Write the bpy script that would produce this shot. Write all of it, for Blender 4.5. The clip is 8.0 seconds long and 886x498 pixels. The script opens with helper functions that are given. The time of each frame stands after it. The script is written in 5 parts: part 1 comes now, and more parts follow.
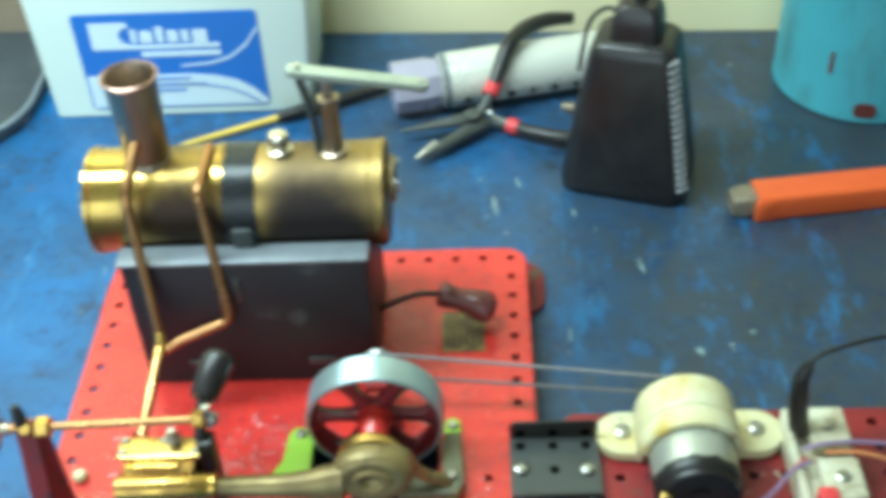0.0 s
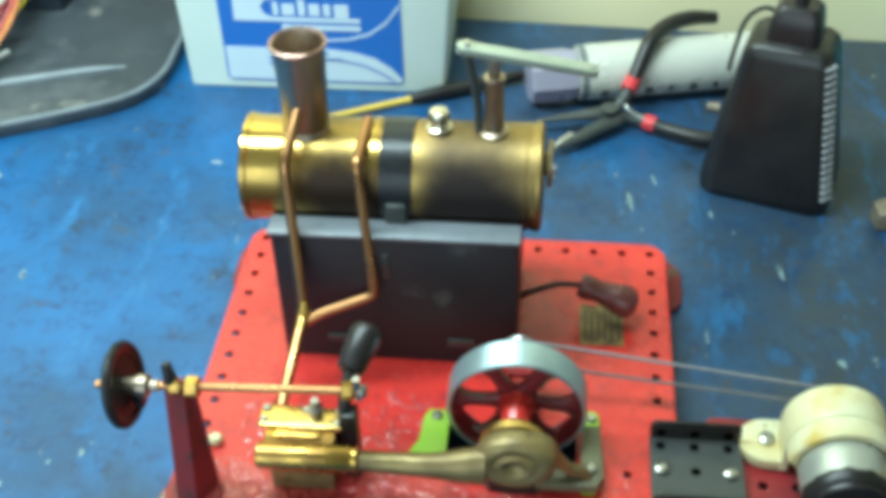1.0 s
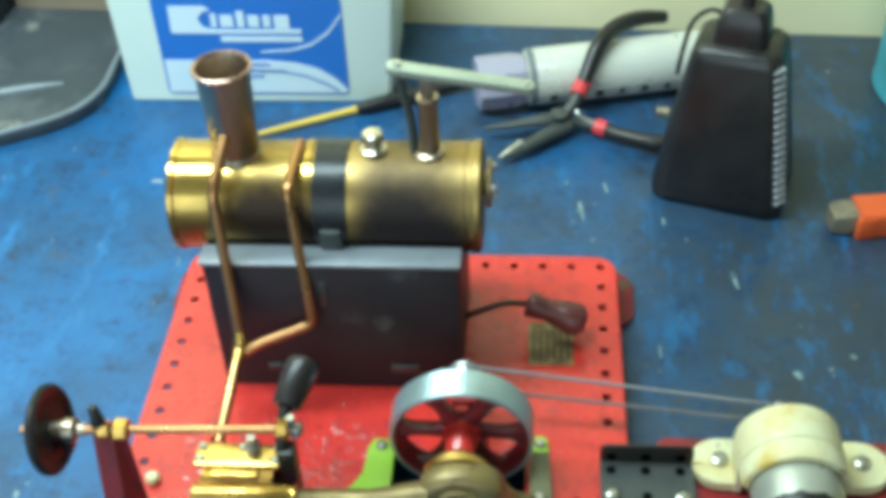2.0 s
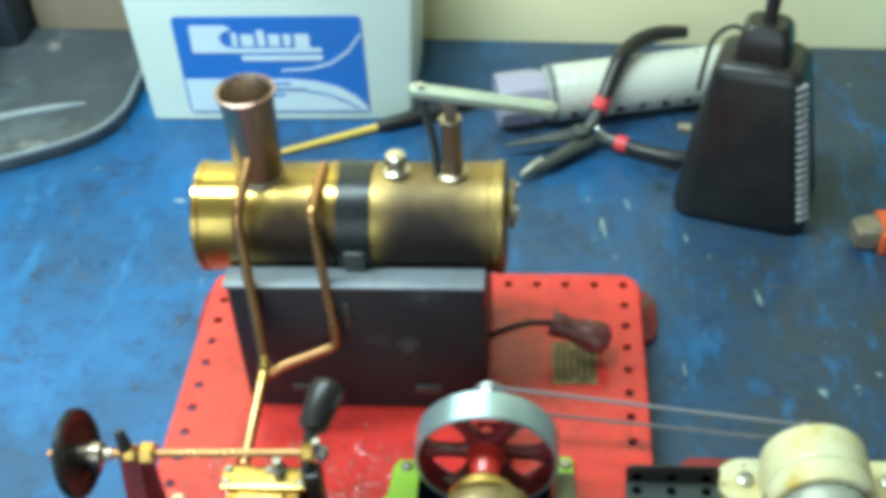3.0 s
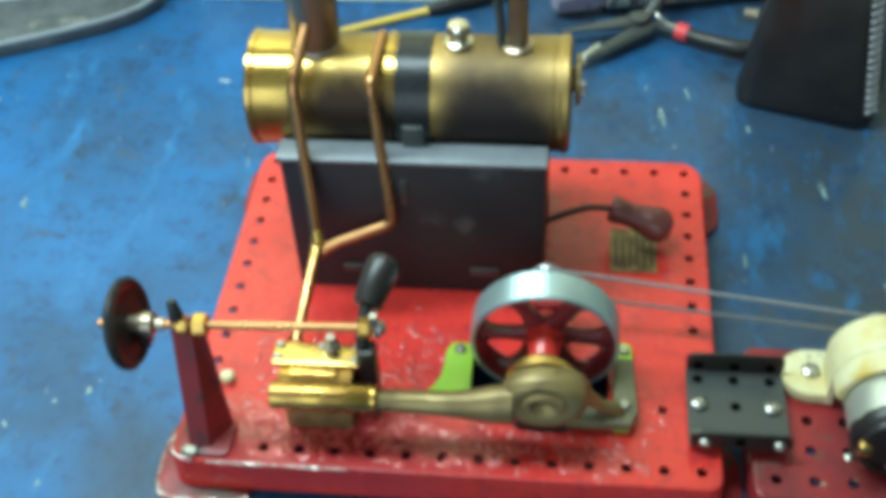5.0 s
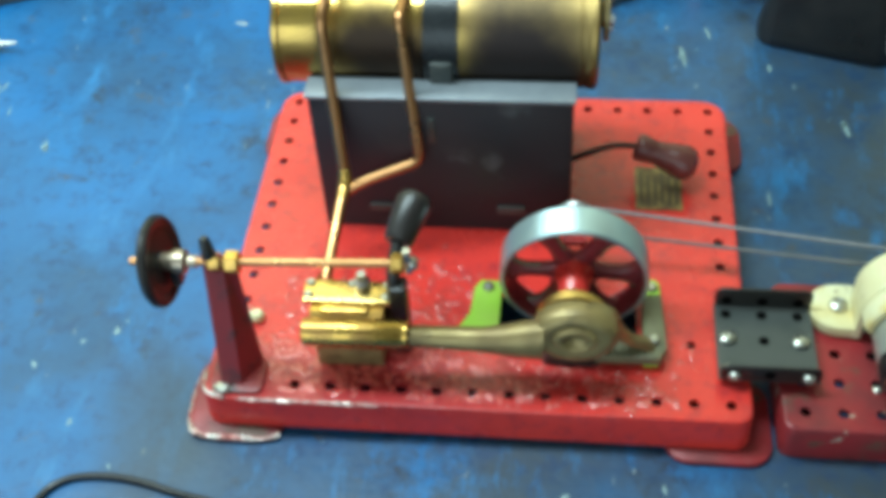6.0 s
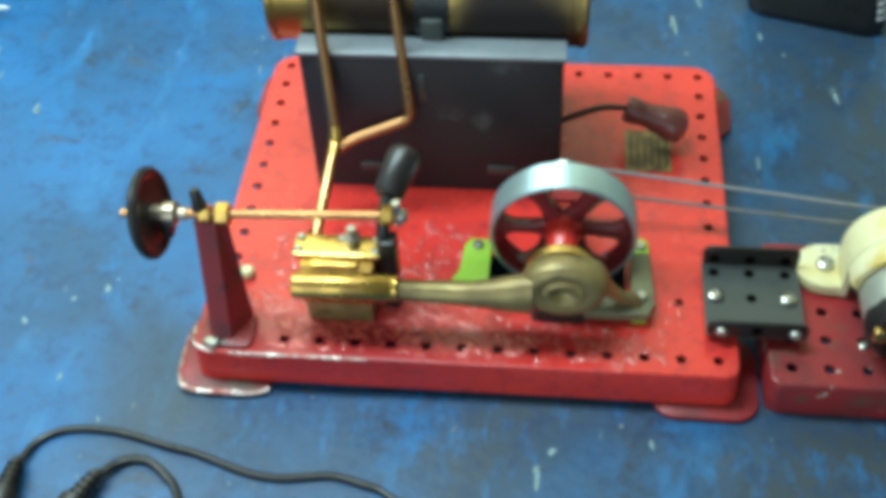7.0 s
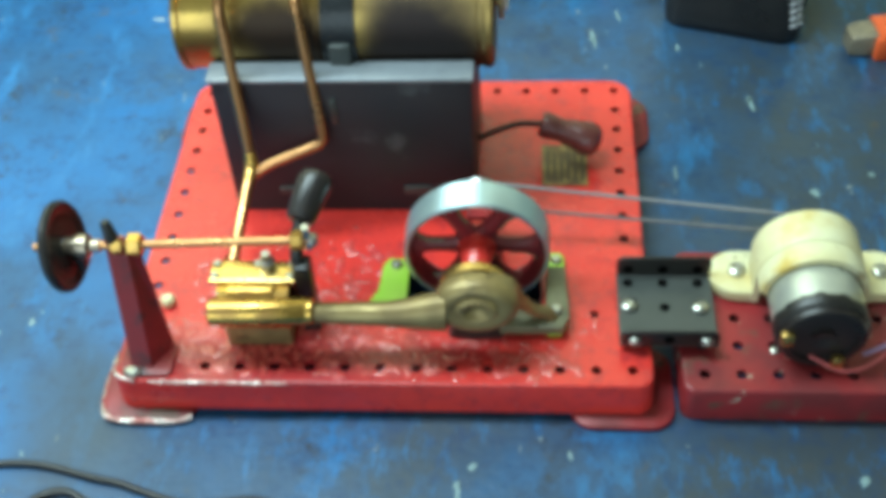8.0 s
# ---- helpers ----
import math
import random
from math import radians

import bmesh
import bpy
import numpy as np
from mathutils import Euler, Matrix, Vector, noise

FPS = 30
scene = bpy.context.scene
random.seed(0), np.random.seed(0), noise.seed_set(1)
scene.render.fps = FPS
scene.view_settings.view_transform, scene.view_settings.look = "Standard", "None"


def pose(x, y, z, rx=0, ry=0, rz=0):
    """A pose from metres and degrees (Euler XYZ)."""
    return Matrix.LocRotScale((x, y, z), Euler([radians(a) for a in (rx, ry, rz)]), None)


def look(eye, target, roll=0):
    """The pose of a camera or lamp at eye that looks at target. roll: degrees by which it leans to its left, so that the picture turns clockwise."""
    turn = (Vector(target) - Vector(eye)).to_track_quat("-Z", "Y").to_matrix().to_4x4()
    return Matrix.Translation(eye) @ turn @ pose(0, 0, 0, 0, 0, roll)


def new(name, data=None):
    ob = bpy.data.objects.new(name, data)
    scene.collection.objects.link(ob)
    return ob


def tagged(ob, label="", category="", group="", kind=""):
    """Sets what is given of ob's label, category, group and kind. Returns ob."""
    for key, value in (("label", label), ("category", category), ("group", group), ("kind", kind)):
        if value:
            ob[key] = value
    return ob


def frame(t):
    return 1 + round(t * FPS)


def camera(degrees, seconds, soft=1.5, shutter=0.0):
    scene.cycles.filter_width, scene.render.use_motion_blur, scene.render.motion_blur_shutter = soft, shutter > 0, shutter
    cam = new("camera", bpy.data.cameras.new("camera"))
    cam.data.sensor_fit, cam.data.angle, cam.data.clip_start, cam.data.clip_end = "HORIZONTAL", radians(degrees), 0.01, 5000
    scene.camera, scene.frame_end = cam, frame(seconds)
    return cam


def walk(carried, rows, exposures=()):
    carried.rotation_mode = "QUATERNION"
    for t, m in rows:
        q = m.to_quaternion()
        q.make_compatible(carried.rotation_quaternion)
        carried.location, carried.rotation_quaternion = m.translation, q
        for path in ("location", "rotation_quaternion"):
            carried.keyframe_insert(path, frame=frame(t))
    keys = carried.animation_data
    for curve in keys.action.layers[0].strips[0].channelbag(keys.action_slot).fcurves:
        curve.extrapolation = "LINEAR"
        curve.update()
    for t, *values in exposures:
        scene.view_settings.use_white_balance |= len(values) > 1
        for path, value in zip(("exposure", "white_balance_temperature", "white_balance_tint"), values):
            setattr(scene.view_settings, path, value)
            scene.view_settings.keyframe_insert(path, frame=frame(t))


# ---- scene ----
cam = camera(40.8, 8.0, soft=5.7, shutter=0.4)
PATH = [
    (0, (0.167, -0.261, 0.385), (0.093, 1.245, -0.929), -3.4),
    (0.5, (0.137, -0.265, 0.381), (-0.035, 1.239, -0.926), -2.8),
    (1, (0.132, -0.262, 0.378), (-0.045, 1.237, -0.933), -1.8),
    (1.5, (0.141, -0.25, 0.376), (-0.016, 1.233, -0.957), -2.1),
    (2.8, (0.147, -0.234, 0.385), (0.007, 1.257, -0.94), -3.5),
    (3, (0.143, -0.237, 0.383), (-0.027, 1.256, -0.938), -3.8),
    (3.5, (0.124, -0.241, 0.384), (-0.092, 1.263, -0.916), -2.5),
    (4, (0.117, -0.239, 0.381), (-0.118, 1.255, -0.927), -2.7),
    (4.5, (0.119, -0.238, 0.371), (-0.108, 1.21, -0.989), -3.0),
    (5, (0.129, -0.237, 0.363), (-0.077, 1.156, -1.057), -3.7),
    (5.2, (0.131, -0.241, 0.368), (-0.09, 1.113, -1.086), -4.9),
    (6.3, (0.115, -0.245, 0.356), (-0.057, 1.096, -1.117), -3.0),
    (6.5, (0.115, -0.248, 0.355), (-0.037, 1.109, -1.106), -2.5),
    (7, (0.12, -0.255, 0.351), (-0.067, 1.081, -1.125), -3.4),
    (7.5, (0.132, -0.243, 0.359), (-0.004, 1.111, -1.107), -3.2),
    (8, (0.142, -0.255, 0.355), (-0.005, 1.101, -1.107), -4.3),
]
walk(cam, [(t, look(eye, target, roll)) for t, eye, target, roll in PATH],
     [(0, -0.04), (0.5, -0.09), (1.5, -0.22), (3, -0.18), (3.5, -0.25), (4, -0.38), (4.5, -0.36), (6.5, -0.22), (7.5, -0.25), (8, -0.14)])

# ---- light ----
world = bpy.data.worlds.new("room_air")
scene.world = world
world.use_nodes = True
world.node_tree.nodes["Background"].inputs["Color"].default_value = (0.55, 0.65, 0.8, 1)
world.node_tree.nodes["Background"].inputs["Strength"].default_value = 0.1
tube_data = bpy.data.lights.new("tube_light", "AREA")
tube_data.shape, tube_data.size, tube_data.size_y = "RECTANGLE", 0.6, 0.13
tube_data.energy, tube_data.color = 9.6, (0.75, 1.0, 1.04)
tube_light = new("tube_light", tube_data)
tube_light.matrix_world = pose(-0.2, 0.1, 0.63, 24)
# fill lamp added for front faces, in the opening of the front wall, behind the camera
fill_data = bpy.data.lights.new("front_fill", "AREA")
fill_data.shape, fill_data.size, fill_data.size_y = "RECTANGLE", 2.2, 1.45
fill_data.energy, fill_data.color = 30.0, (0.76, 1.0, 1.08)
front_fill = new("front_fill", fill_data)
front_fill.matrix_world = look((-0.65, -2.2, 0.8), (-0.5, 0.4, 0.45))


# ---- materials ----
def material(name, color, rough=0.5, metal=0.0, second=None, scale=60.0, amount=0.5, bump=0.0, bump_scale=400.0,
             spread=0.1, coat=0.0, transmission=0.0, detail=6.0, edge=0.12):
    """A surface with two colours mixed by noise, uneven gloss and fine relief."""
    m = bpy.data.materials.new(name)
    m.use_nodes = True
    nt = m.node_tree
    b = nt.nodes["Principled BSDF"]
    b.inputs["Metallic"].default_value = metal
    b.inputs["Coat Weight"].default_value = coat
    b.inputs["Coat Roughness"].default_value = 0.12
    b.inputs["Transmission Weight"].default_value = transmission
    tc = nt.nodes.new("ShaderNodeTexCoord")
    n1 = nt.nodes.new("ShaderNodeTexNoise")
    n1.inputs["Scale"].default_value, n1.inputs["Detail"].default_value = scale, detail
    nt.links.new(tc.outputs["Object"], n1.inputs["Vector"])
    ramp = nt.nodes.new("ShaderNodeMapRange")
    ramp.inputs["From Min"].default_value, ramp.inputs["From Max"].default_value = 0.5 - edge, 0.5 + edge
    ramp.inputs["To Max"].default_value = amount
    nt.links.new(n1.outputs["Fac"], ramp.inputs["Value"])
    mix = nt.nodes.new("ShaderNodeMix")
    mix.data_type = "RGBA"
    mix.inputs["A"].default_value = (*color, 1)
    mix.inputs["B"].default_value = (*(second or [c * 0.7 for c in color]), 1)
    nt.links.new(ramp.outputs["Result"], mix.inputs["Factor"])
    nt.links.new(mix.outputs["Result"], b.inputs["Base Color"])
    n2 = nt.nodes.new("ShaderNodeTexNoise")
    n2.inputs["Scale"].default_value, n2.inputs["Detail"].default_value = bump_scale, 4
    nt.links.new(tc.outputs["Object"], n2.inputs["Vector"])
    rr = nt.nodes.new("ShaderNodeMapRange")
    rr.inputs["From Min"].default_value, rr.inputs["From Max"].default_value = 0.3, 0.7
    rr.inputs["To Min"].default_value, rr.inputs["To Max"].default_value = max(0.02, rough - spread), min(1, rough + spread)
    nt.links.new(n1.outputs["Fac"], rr.inputs["Value"])
    nt.links.new(rr.outputs["Result"], b.inputs["Roughness"])
    if bump:
        bn = nt.nodes.new("ShaderNodeBump")
        bn.inputs["Strength"].default_value, bn.inputs["Distance"].default_value = bump, 0.0006
        nt.links.new(n2.outputs["Fac"], bn.inputs["Height"])
        nt.links.new(bn.outputs["Normal"], b.inputs["Normal"])
    return m


def overlay(m, color, scale, low, high, seed=0.0, stretch=(1, 1, 1), detail=3.0, rough=None, grit=0.5):
    """Lays stains, chips or scratches of a third colour over a material's colour."""
    nt = m.node_tree
    b = nt.nodes["Principled BSDF"]
    tc = nt.nodes.new("ShaderNodeTexCoord")
    mp = nt.nodes.new("ShaderNodeMapping")
    mp.inputs["Location"].default_value, mp.inputs["Scale"].default_value = (seed, seed * 0.7, seed * 1.3), stretch
    nt.links.new(tc.outputs["Object"], mp.inputs["Vector"])
    n = nt.nodes.new("ShaderNodeTexNoise")
    n.inputs["Scale"].default_value, n.inputs["Detail"].default_value, n.inputs["Roughness"].default_value = scale, detail, grit
    nt.links.new(mp.outputs["Vector"], n.inputs["Vector"])
    r = nt.nodes.new("ShaderNodeMapRange")
    r.inputs["From Min"].default_value, r.inputs["From Max"].default_value = low, high
    nt.links.new(n.outputs["Fac"], r.inputs["Value"])
    mix = nt.nodes.new("ShaderNodeMix")
    mix.data_type = "RGBA"
    nt.links.new(b.inputs["Base Color"].links[0].from_socket, mix.inputs["A"])
    mix.inputs["B"].default_value = (*color, 1)
    nt.links.new(r.outputs["Result"], mix.inputs["Factor"])
    nt.links.new(mix.outputs["Result"], b.inputs["Base Color"])
    if rough is not None:
        mr = nt.nodes.new("ShaderNodeMix")
        nt.links.new(r.outputs["Result"], mr.inputs["Factor"])
        nt.links.new(b.inputs["Roughness"].links[0].from_socket, mr.inputs["A"])
        mr.inputs["B"].default_value = rough
        nt.links.new(mr.outputs["Result"], b.inputs["Roughness"])
    return m


def worn_dim_side(m, color, x0, x1):
    """Wear and the dimmer light to the right, put into the bench colour with a ragged border."""
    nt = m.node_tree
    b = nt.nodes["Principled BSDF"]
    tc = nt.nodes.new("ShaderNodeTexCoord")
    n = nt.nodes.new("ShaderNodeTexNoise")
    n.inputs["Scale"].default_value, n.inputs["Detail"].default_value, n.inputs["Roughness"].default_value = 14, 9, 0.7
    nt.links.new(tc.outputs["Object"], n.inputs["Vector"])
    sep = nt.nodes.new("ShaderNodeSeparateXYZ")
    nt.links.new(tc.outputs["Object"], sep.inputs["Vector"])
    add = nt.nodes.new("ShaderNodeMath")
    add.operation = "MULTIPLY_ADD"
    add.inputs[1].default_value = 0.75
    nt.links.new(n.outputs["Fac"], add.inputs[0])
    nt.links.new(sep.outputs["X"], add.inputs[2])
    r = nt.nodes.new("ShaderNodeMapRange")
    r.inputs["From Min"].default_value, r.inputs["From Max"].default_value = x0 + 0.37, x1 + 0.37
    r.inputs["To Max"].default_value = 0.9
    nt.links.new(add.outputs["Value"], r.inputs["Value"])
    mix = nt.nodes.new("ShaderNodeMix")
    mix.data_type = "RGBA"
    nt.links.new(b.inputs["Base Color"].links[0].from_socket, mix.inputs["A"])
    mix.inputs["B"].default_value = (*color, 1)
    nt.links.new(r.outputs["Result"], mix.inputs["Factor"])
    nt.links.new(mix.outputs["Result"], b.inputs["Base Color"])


def stain_shade_patch(m, color, centre, size, soft=0.5, rough=0.42, most=0.94, grain=90):
    """A ragged oval patch: heat on metal, oil and soot on paint; on the boiler also dim reflections."""
    nt = m.node_tree
    b = nt.nodes["Principled BSDF"]
    tc = nt.nodes.new("ShaderNodeTexCoord")
    n = nt.nodes.new("ShaderNodeTexNoise")
    n.inputs["Scale"].default_value, n.inputs["Detail"].default_value = grain, 5
    nt.links.new(tc.outputs["Object"], n.inputs["Vector"])
    mp = nt.nodes.new("ShaderNodeMapping")
    mp.vector_type = "TEXTURE"
    mp.inputs["Location"].default_value, mp.inputs["Scale"].default_value = centre, size
    nt.links.new(tc.outputs["Object"], mp.inputs["Vector"])
    ln = nt.nodes.new("ShaderNodeVectorMath")
    ln.operation = "LENGTH"
    nt.links.new(mp.outputs["Vector"], ln.inputs[0])
    add = nt.nodes.new("ShaderNodeMath")
    add.operation = "MULTIPLY_ADD"
    add.inputs[1].default_value = 0.5
    nt.links.new(n.outputs["Fac"], add.inputs[0])
    nt.links.new(ln.outputs["Value"], add.inputs[2])
    r = nt.nodes.new("ShaderNodeMapRange")
    r.interpolation_type = "SMOOTHSTEP"
    r.inputs["From Min"].default_value, r.inputs["From Max"].default_value = 1.25 - soft, 1.25 + soft
    r.inputs["To Min"].default_value, r.inputs["To Max"].default_value = most, 0.0
    nt.links.new(add.outputs["Value"], r.inputs["Value"])
    mix = nt.nodes.new("ShaderNodeMix")
    mix.data_type = "RGBA"
    nt.links.new(b.inputs["Base Color"].links[0].from_socket, mix.inputs["A"])
    mix.inputs["B"].default_value = (*color, 1)
    nt.links.new(r.outputs["Result"], mix.inputs["Factor"])
    nt.links.new(mix.outputs["Result"], b.inputs["Base Color"])
    mr = nt.nodes.new("ShaderNodeMix")
    nt.links.new(r.outputs["Result"], mr.inputs["Factor"])
    nt.links.new(b.inputs["Roughness"].links[0].from_socket, mr.inputs["A"])
    mr.inputs["B"].default_value = rough
    nt.links.new(mr.outputs["Result"], b.inputs["Roughness"])


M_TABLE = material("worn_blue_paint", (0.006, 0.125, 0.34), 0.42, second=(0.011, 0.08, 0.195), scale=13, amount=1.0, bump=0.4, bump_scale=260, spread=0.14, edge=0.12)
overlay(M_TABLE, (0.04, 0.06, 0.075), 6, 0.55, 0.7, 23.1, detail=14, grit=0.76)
worn_dim_side(M_TABLE, (0.042, 0.052, 0.056), -0.06, 0.3)
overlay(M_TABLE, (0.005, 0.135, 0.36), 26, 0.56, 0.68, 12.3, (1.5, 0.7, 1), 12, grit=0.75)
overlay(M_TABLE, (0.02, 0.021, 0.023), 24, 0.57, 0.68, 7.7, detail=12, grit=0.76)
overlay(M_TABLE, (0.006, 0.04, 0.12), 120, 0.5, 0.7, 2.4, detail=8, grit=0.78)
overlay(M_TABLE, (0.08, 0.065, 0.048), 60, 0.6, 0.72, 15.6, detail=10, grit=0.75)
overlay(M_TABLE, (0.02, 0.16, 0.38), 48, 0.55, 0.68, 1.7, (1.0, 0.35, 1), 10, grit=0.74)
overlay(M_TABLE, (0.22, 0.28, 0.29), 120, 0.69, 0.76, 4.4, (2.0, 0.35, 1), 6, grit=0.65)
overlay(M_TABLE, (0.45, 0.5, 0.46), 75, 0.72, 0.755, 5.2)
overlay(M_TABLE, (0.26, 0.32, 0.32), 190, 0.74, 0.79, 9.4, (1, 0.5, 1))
stain_shade_patch(M_TABLE, (0.03, 0.04, 0.045), (-0.022, -0.012, 0), (0.022, 0.03, 0.1), 0.7, 0.4, 0.58, 110)
M_WALL = material("cream_wall_paint", (0.95, 0.84, 0.52), 0.7, second=(0.9, 0.79, 0.5), scale=5, bump=0.1, bump_scale=90)
M_ROOM = material("pale_room_paint", (0.7, 0.7, 0.66), 0.8, second=(0.62, 0.62, 0.58), scale=3)
M_FLOOR = material("grey_concrete", (0.2, 0.19, 0.18), 0.8, second=(0.14, 0.13, 0.12), scale=4)
M_RED = material("red_enamel", (0.74, 0.045, 0.034), 0.26, second=(0.62, 0.032, 0.026), scale=45, amount=0.7, bump=0.12, bump_scale=220, spread=0.08)
overlay(M_RED, (0.16, 0.02, 0.015), 38, 0.63, 0.74, 2.2, detail=5)
overlay(M_RED, (0.4, 0.03, 0.035), 170, 0.5, 0.72, 6.6, detail=8, grit=0.7)
stain_shade_patch(M_RED, (0.24, 0.012, 0.02), (0.05, 0.003, 0.018), (0.068, 0.0135, 0.01), 0.5, 0.3, 0.7, 190)
stain_shade_patch(M_RED, (0.36, 0.024, 0.022), (0.125, 0.004, 0.018), (0.045, 0.013, 0.03), 0.5, 0.22, 0.15, 120)
M_CHIP_GLOSS = material("chip_and_gloss_metal", (0.7, 0.64, 0.58), 0.3, 0.6, second=(0.42, 0.1, 0.085), scale=260, amount=0.9, bump=0.6, bump_scale=700)
M_DROPS = material("oily_wet_red", (0.6, 0.07, 0.06), 0.07, second=(0.5, 0.05, 0.04), scale=300, spread=0.03, coat=1.0)
M_RED_WORN = material("dirty_red_enamel", (0.3, 0.02, 0.024), 0.46, second=(0.14, 0.016, 0.018), scale=50, amount=0.8, bump=0.25, bump_scale=300, spread=0.15)
overlay(M_RED_WORN, (0.12, 0.06, 0.04), 60, 0.6, 0.68, 4.1)
overlay(M_RED_WORN, (0.4, 0.33, 0.26), 150, 0.66, 0.7, 9.9, detail=6)
M_DARK_RED = material("dull_dark_red_paint", (0.3, 0.022, 0.025), 0.38, second=(0.2, 0.02, 0.02), scale=55, bump=0.1)
overlay(M_DARK_RED, (0.05, 0.03, 0.03), 70, 0.55, 0.7, 3.3, detail=8, grit=0.7)
M_FIREBOX = material("black_stove_enamel", (0.024, 0.022, 0.027), 0.45, second=(0.034, 0.028, 0.031), scale=30, bump=0.15, bump_scale=350)
overlay(M_FIREBOX, (0.07, 0.07, 0.075), 45, 0.66, 0.75, 6.1)
M_FIREBOX.node_tree.nodes["Principled BSDF"].inputs["Specular IOR Level"].default_value = 0.32
M_STRIP = material("grey_worn_metal_lip", (0.28, 0.31, 0.34), 0.4, 0.35, second=(0.16, 0.18, 0.2), scale=90, bump=0.1)
M_RIB = material("rib_glint_grey", (0.42, 0.43, 0.44), 0.4, 0.2, second=(0.26, 0.27, 0.28), scale=200)
M_BRASS = material("tarnished_brass", (0.75, 0.5, 0.16), 0.27, 1.0, second=(0.5, 0.32, 0.12), scale=40, bump=0.06, bump_scale=300, spread=0.06)
M_BOILER = material("stained_shaded_brass", (0.66, 0.44, 0.115), 0.19, 1.0, second=(0.42, 0.25, 0.085), scale=34, amount=0.8, bump=0.08, bump_scale=250, spread=0.07)
stain_shade_patch(M_BOILER, (0.4, 0.275, 0.11), (0.106, 0.106, 0.108), (0.03, 0.03, 0.026), 0.3, 0.5, 0.9)
# heat stains, with the dark mirrored surroundings put into their colour
stain_shade_patch(M_BOILER, (0.034, 0.028, 0.032), (0.1015, 0.087, 0.084), (0.025, 0.5, 0.032), 0.4, 0.6, 0.97, 60)
stain_shade_patch(M_BOILER, (0.034, 0.024, 0.022), (0.0495, 0.087, 0.082), (0.025, 0.5, 0.031), 0.32, 0.5, 0.97, 60)
# dark underside put into the colour, in place of red reflections
stain_shade_patch(M_BOILER, (0.05, 0.034, 0.024), (0.07, 0.087, 0.068), (0.2, 0.5, 0.0165), 0.4, 0.7, 0.97, 70)
stain_shade_patch(M_BOILER, (0.2, 0.12, 0.06), (0.0215, 0.087, 0.076), (0.014, 0.04, 0.02), 0.4)
# lower end cap darkened by colour where it would mirror the front lamp
stain_shade_patch(M_BOILER, (0.3, 0.19, 0.05), (0.019, 0.087, 0.08), (0.02, 0.5, 0.019), 0.5, 0.34, 0.85, 60)
M_BRIGHT = material("oily_brass", (0.66, 0.4, 0.1), 0.3, 1.0, second=(0.4, 0.22, 0.07), scale=110, amount=0.9, bump=0.1, bump_scale=350, spread=0.1)
M_COPPER = material("dull_copper_tube", (0.52, 0.26, 0.11), 0.33, 1.0, second=(0.36, 0.18, 0.08), scale=70, bump=0.05)
M_CHIMNEY = material("smoked_brass_tube", (0.46, 0.37, 0.28), 0.38, 1.0, second=(0.27, 0.21, 0.165), scale=40, bump=0.05)
M_BAND = material("blackened_band", (0.01, 0.012, 0.014), 0.26, second=(0.018, 0.02, 0.022), scale=60, bump=0.3, bump_scale=260, spread=0.1)
M_BAND.node_tree.nodes["Principled BSDF"].inputs["Specular IOR Level"].default_value = 0.35
M_PINK = material("pinkish_copper_rim", (0.72, 0.46, 0.38), 0.28, 1.0, second=(0.5, 0.3, 0.24), scale=120, bump=0.1)
M_BRONZE = material("dull_bronze_casting", (0.34, 0.25, 0.1), 0.4, 0.45, second=(0.19, 0.13, 0.055), scale=70, amount=0.8, bump=0.45, bump_scale=350)
overlay(M_BRONZE, (0.09, 0.06, 0.03), 70, 0.54, 0.68, 5.5, detail=8, grit=0.7)
M_STEEL = material("scuffed_steel", (0.5, 0.5, 0.5), 0.3, 1.0, second=(0.36, 0.35, 0.33), scale=90, bump=0.05)
M_RIM = material("satin_silver_rim", (0.6, 0.78, 0.82), 0.42, 0.8, second=(0.44, 0.55, 0.57), scale=50, spread=0.05)
M_RIM.node_tree.nodes["Principled BSDF"].inputs["Anisotropic"].default_value = 0.9
M_RIM.node_tree.nodes["Principled BSDF"].inputs["Anisotropic Rotation"].default_value = 0.25
tangent = M_RIM.node_tree.nodes.new("ShaderNodeTangent")
tangent.direction_type, tangent.axis = "RADIAL", "Y"
M_RIM.node_tree.links.new(tangent.outputs["Tangent"], M_RIM.node_tree.nodes["Principled BSDF"].inputs["Tangent"])
M_SPOKE = material("wine_red_wheel_paint", (0.22, 0.02, 0.03), 0.35, second=(0.1, 0.02, 0.02), scale=80, bump=0.1)
M_GREEN = material("lime_green_paint", (0.3, 0.55, 0.05), 0.42, second=(0.32, 0.4, 0.08), scale=70, bump=0.1)
M_OLIVE = material("dirty_olive_paint", (0.16, 0.15, 0.08), 0.42, second=(0.09, 0.08, 0.055), scale=90, bump=0.15)
M_BLACK = material("black_plastic", (0.014, 0.0128, 0.012), 0.36, second=(0.021, 0.019, 0.017), scale=60, bump=0.1, bump_scale=500)
M_BLACK_GLOSS = material("glossy_black_plastic", (0.016, 0.013, 0.013), 0.34, second=(0.026, 0.02, 0.018), scale=60)
M_DARK_METAL = material("dark_grey_green_enamel", (0.05, 0.058, 0.055), 0.42, second=(0.075, 0.08, 0.072), scale=70, bump=0.2, bump_scale=300)
M_BOLT = material("nickel_bolt", (0.48, 0.48, 0.43), 0.34, 1.0, second=(0.45, 0.44, 0.4), scale=200)
M_CREAM = material("yellowed_cream_plastic", (0.74, 0.71, 0.47), 0.4, second=(0.66, 0.58, 0.3), scale=55, amount=0.8, bump=0.08)
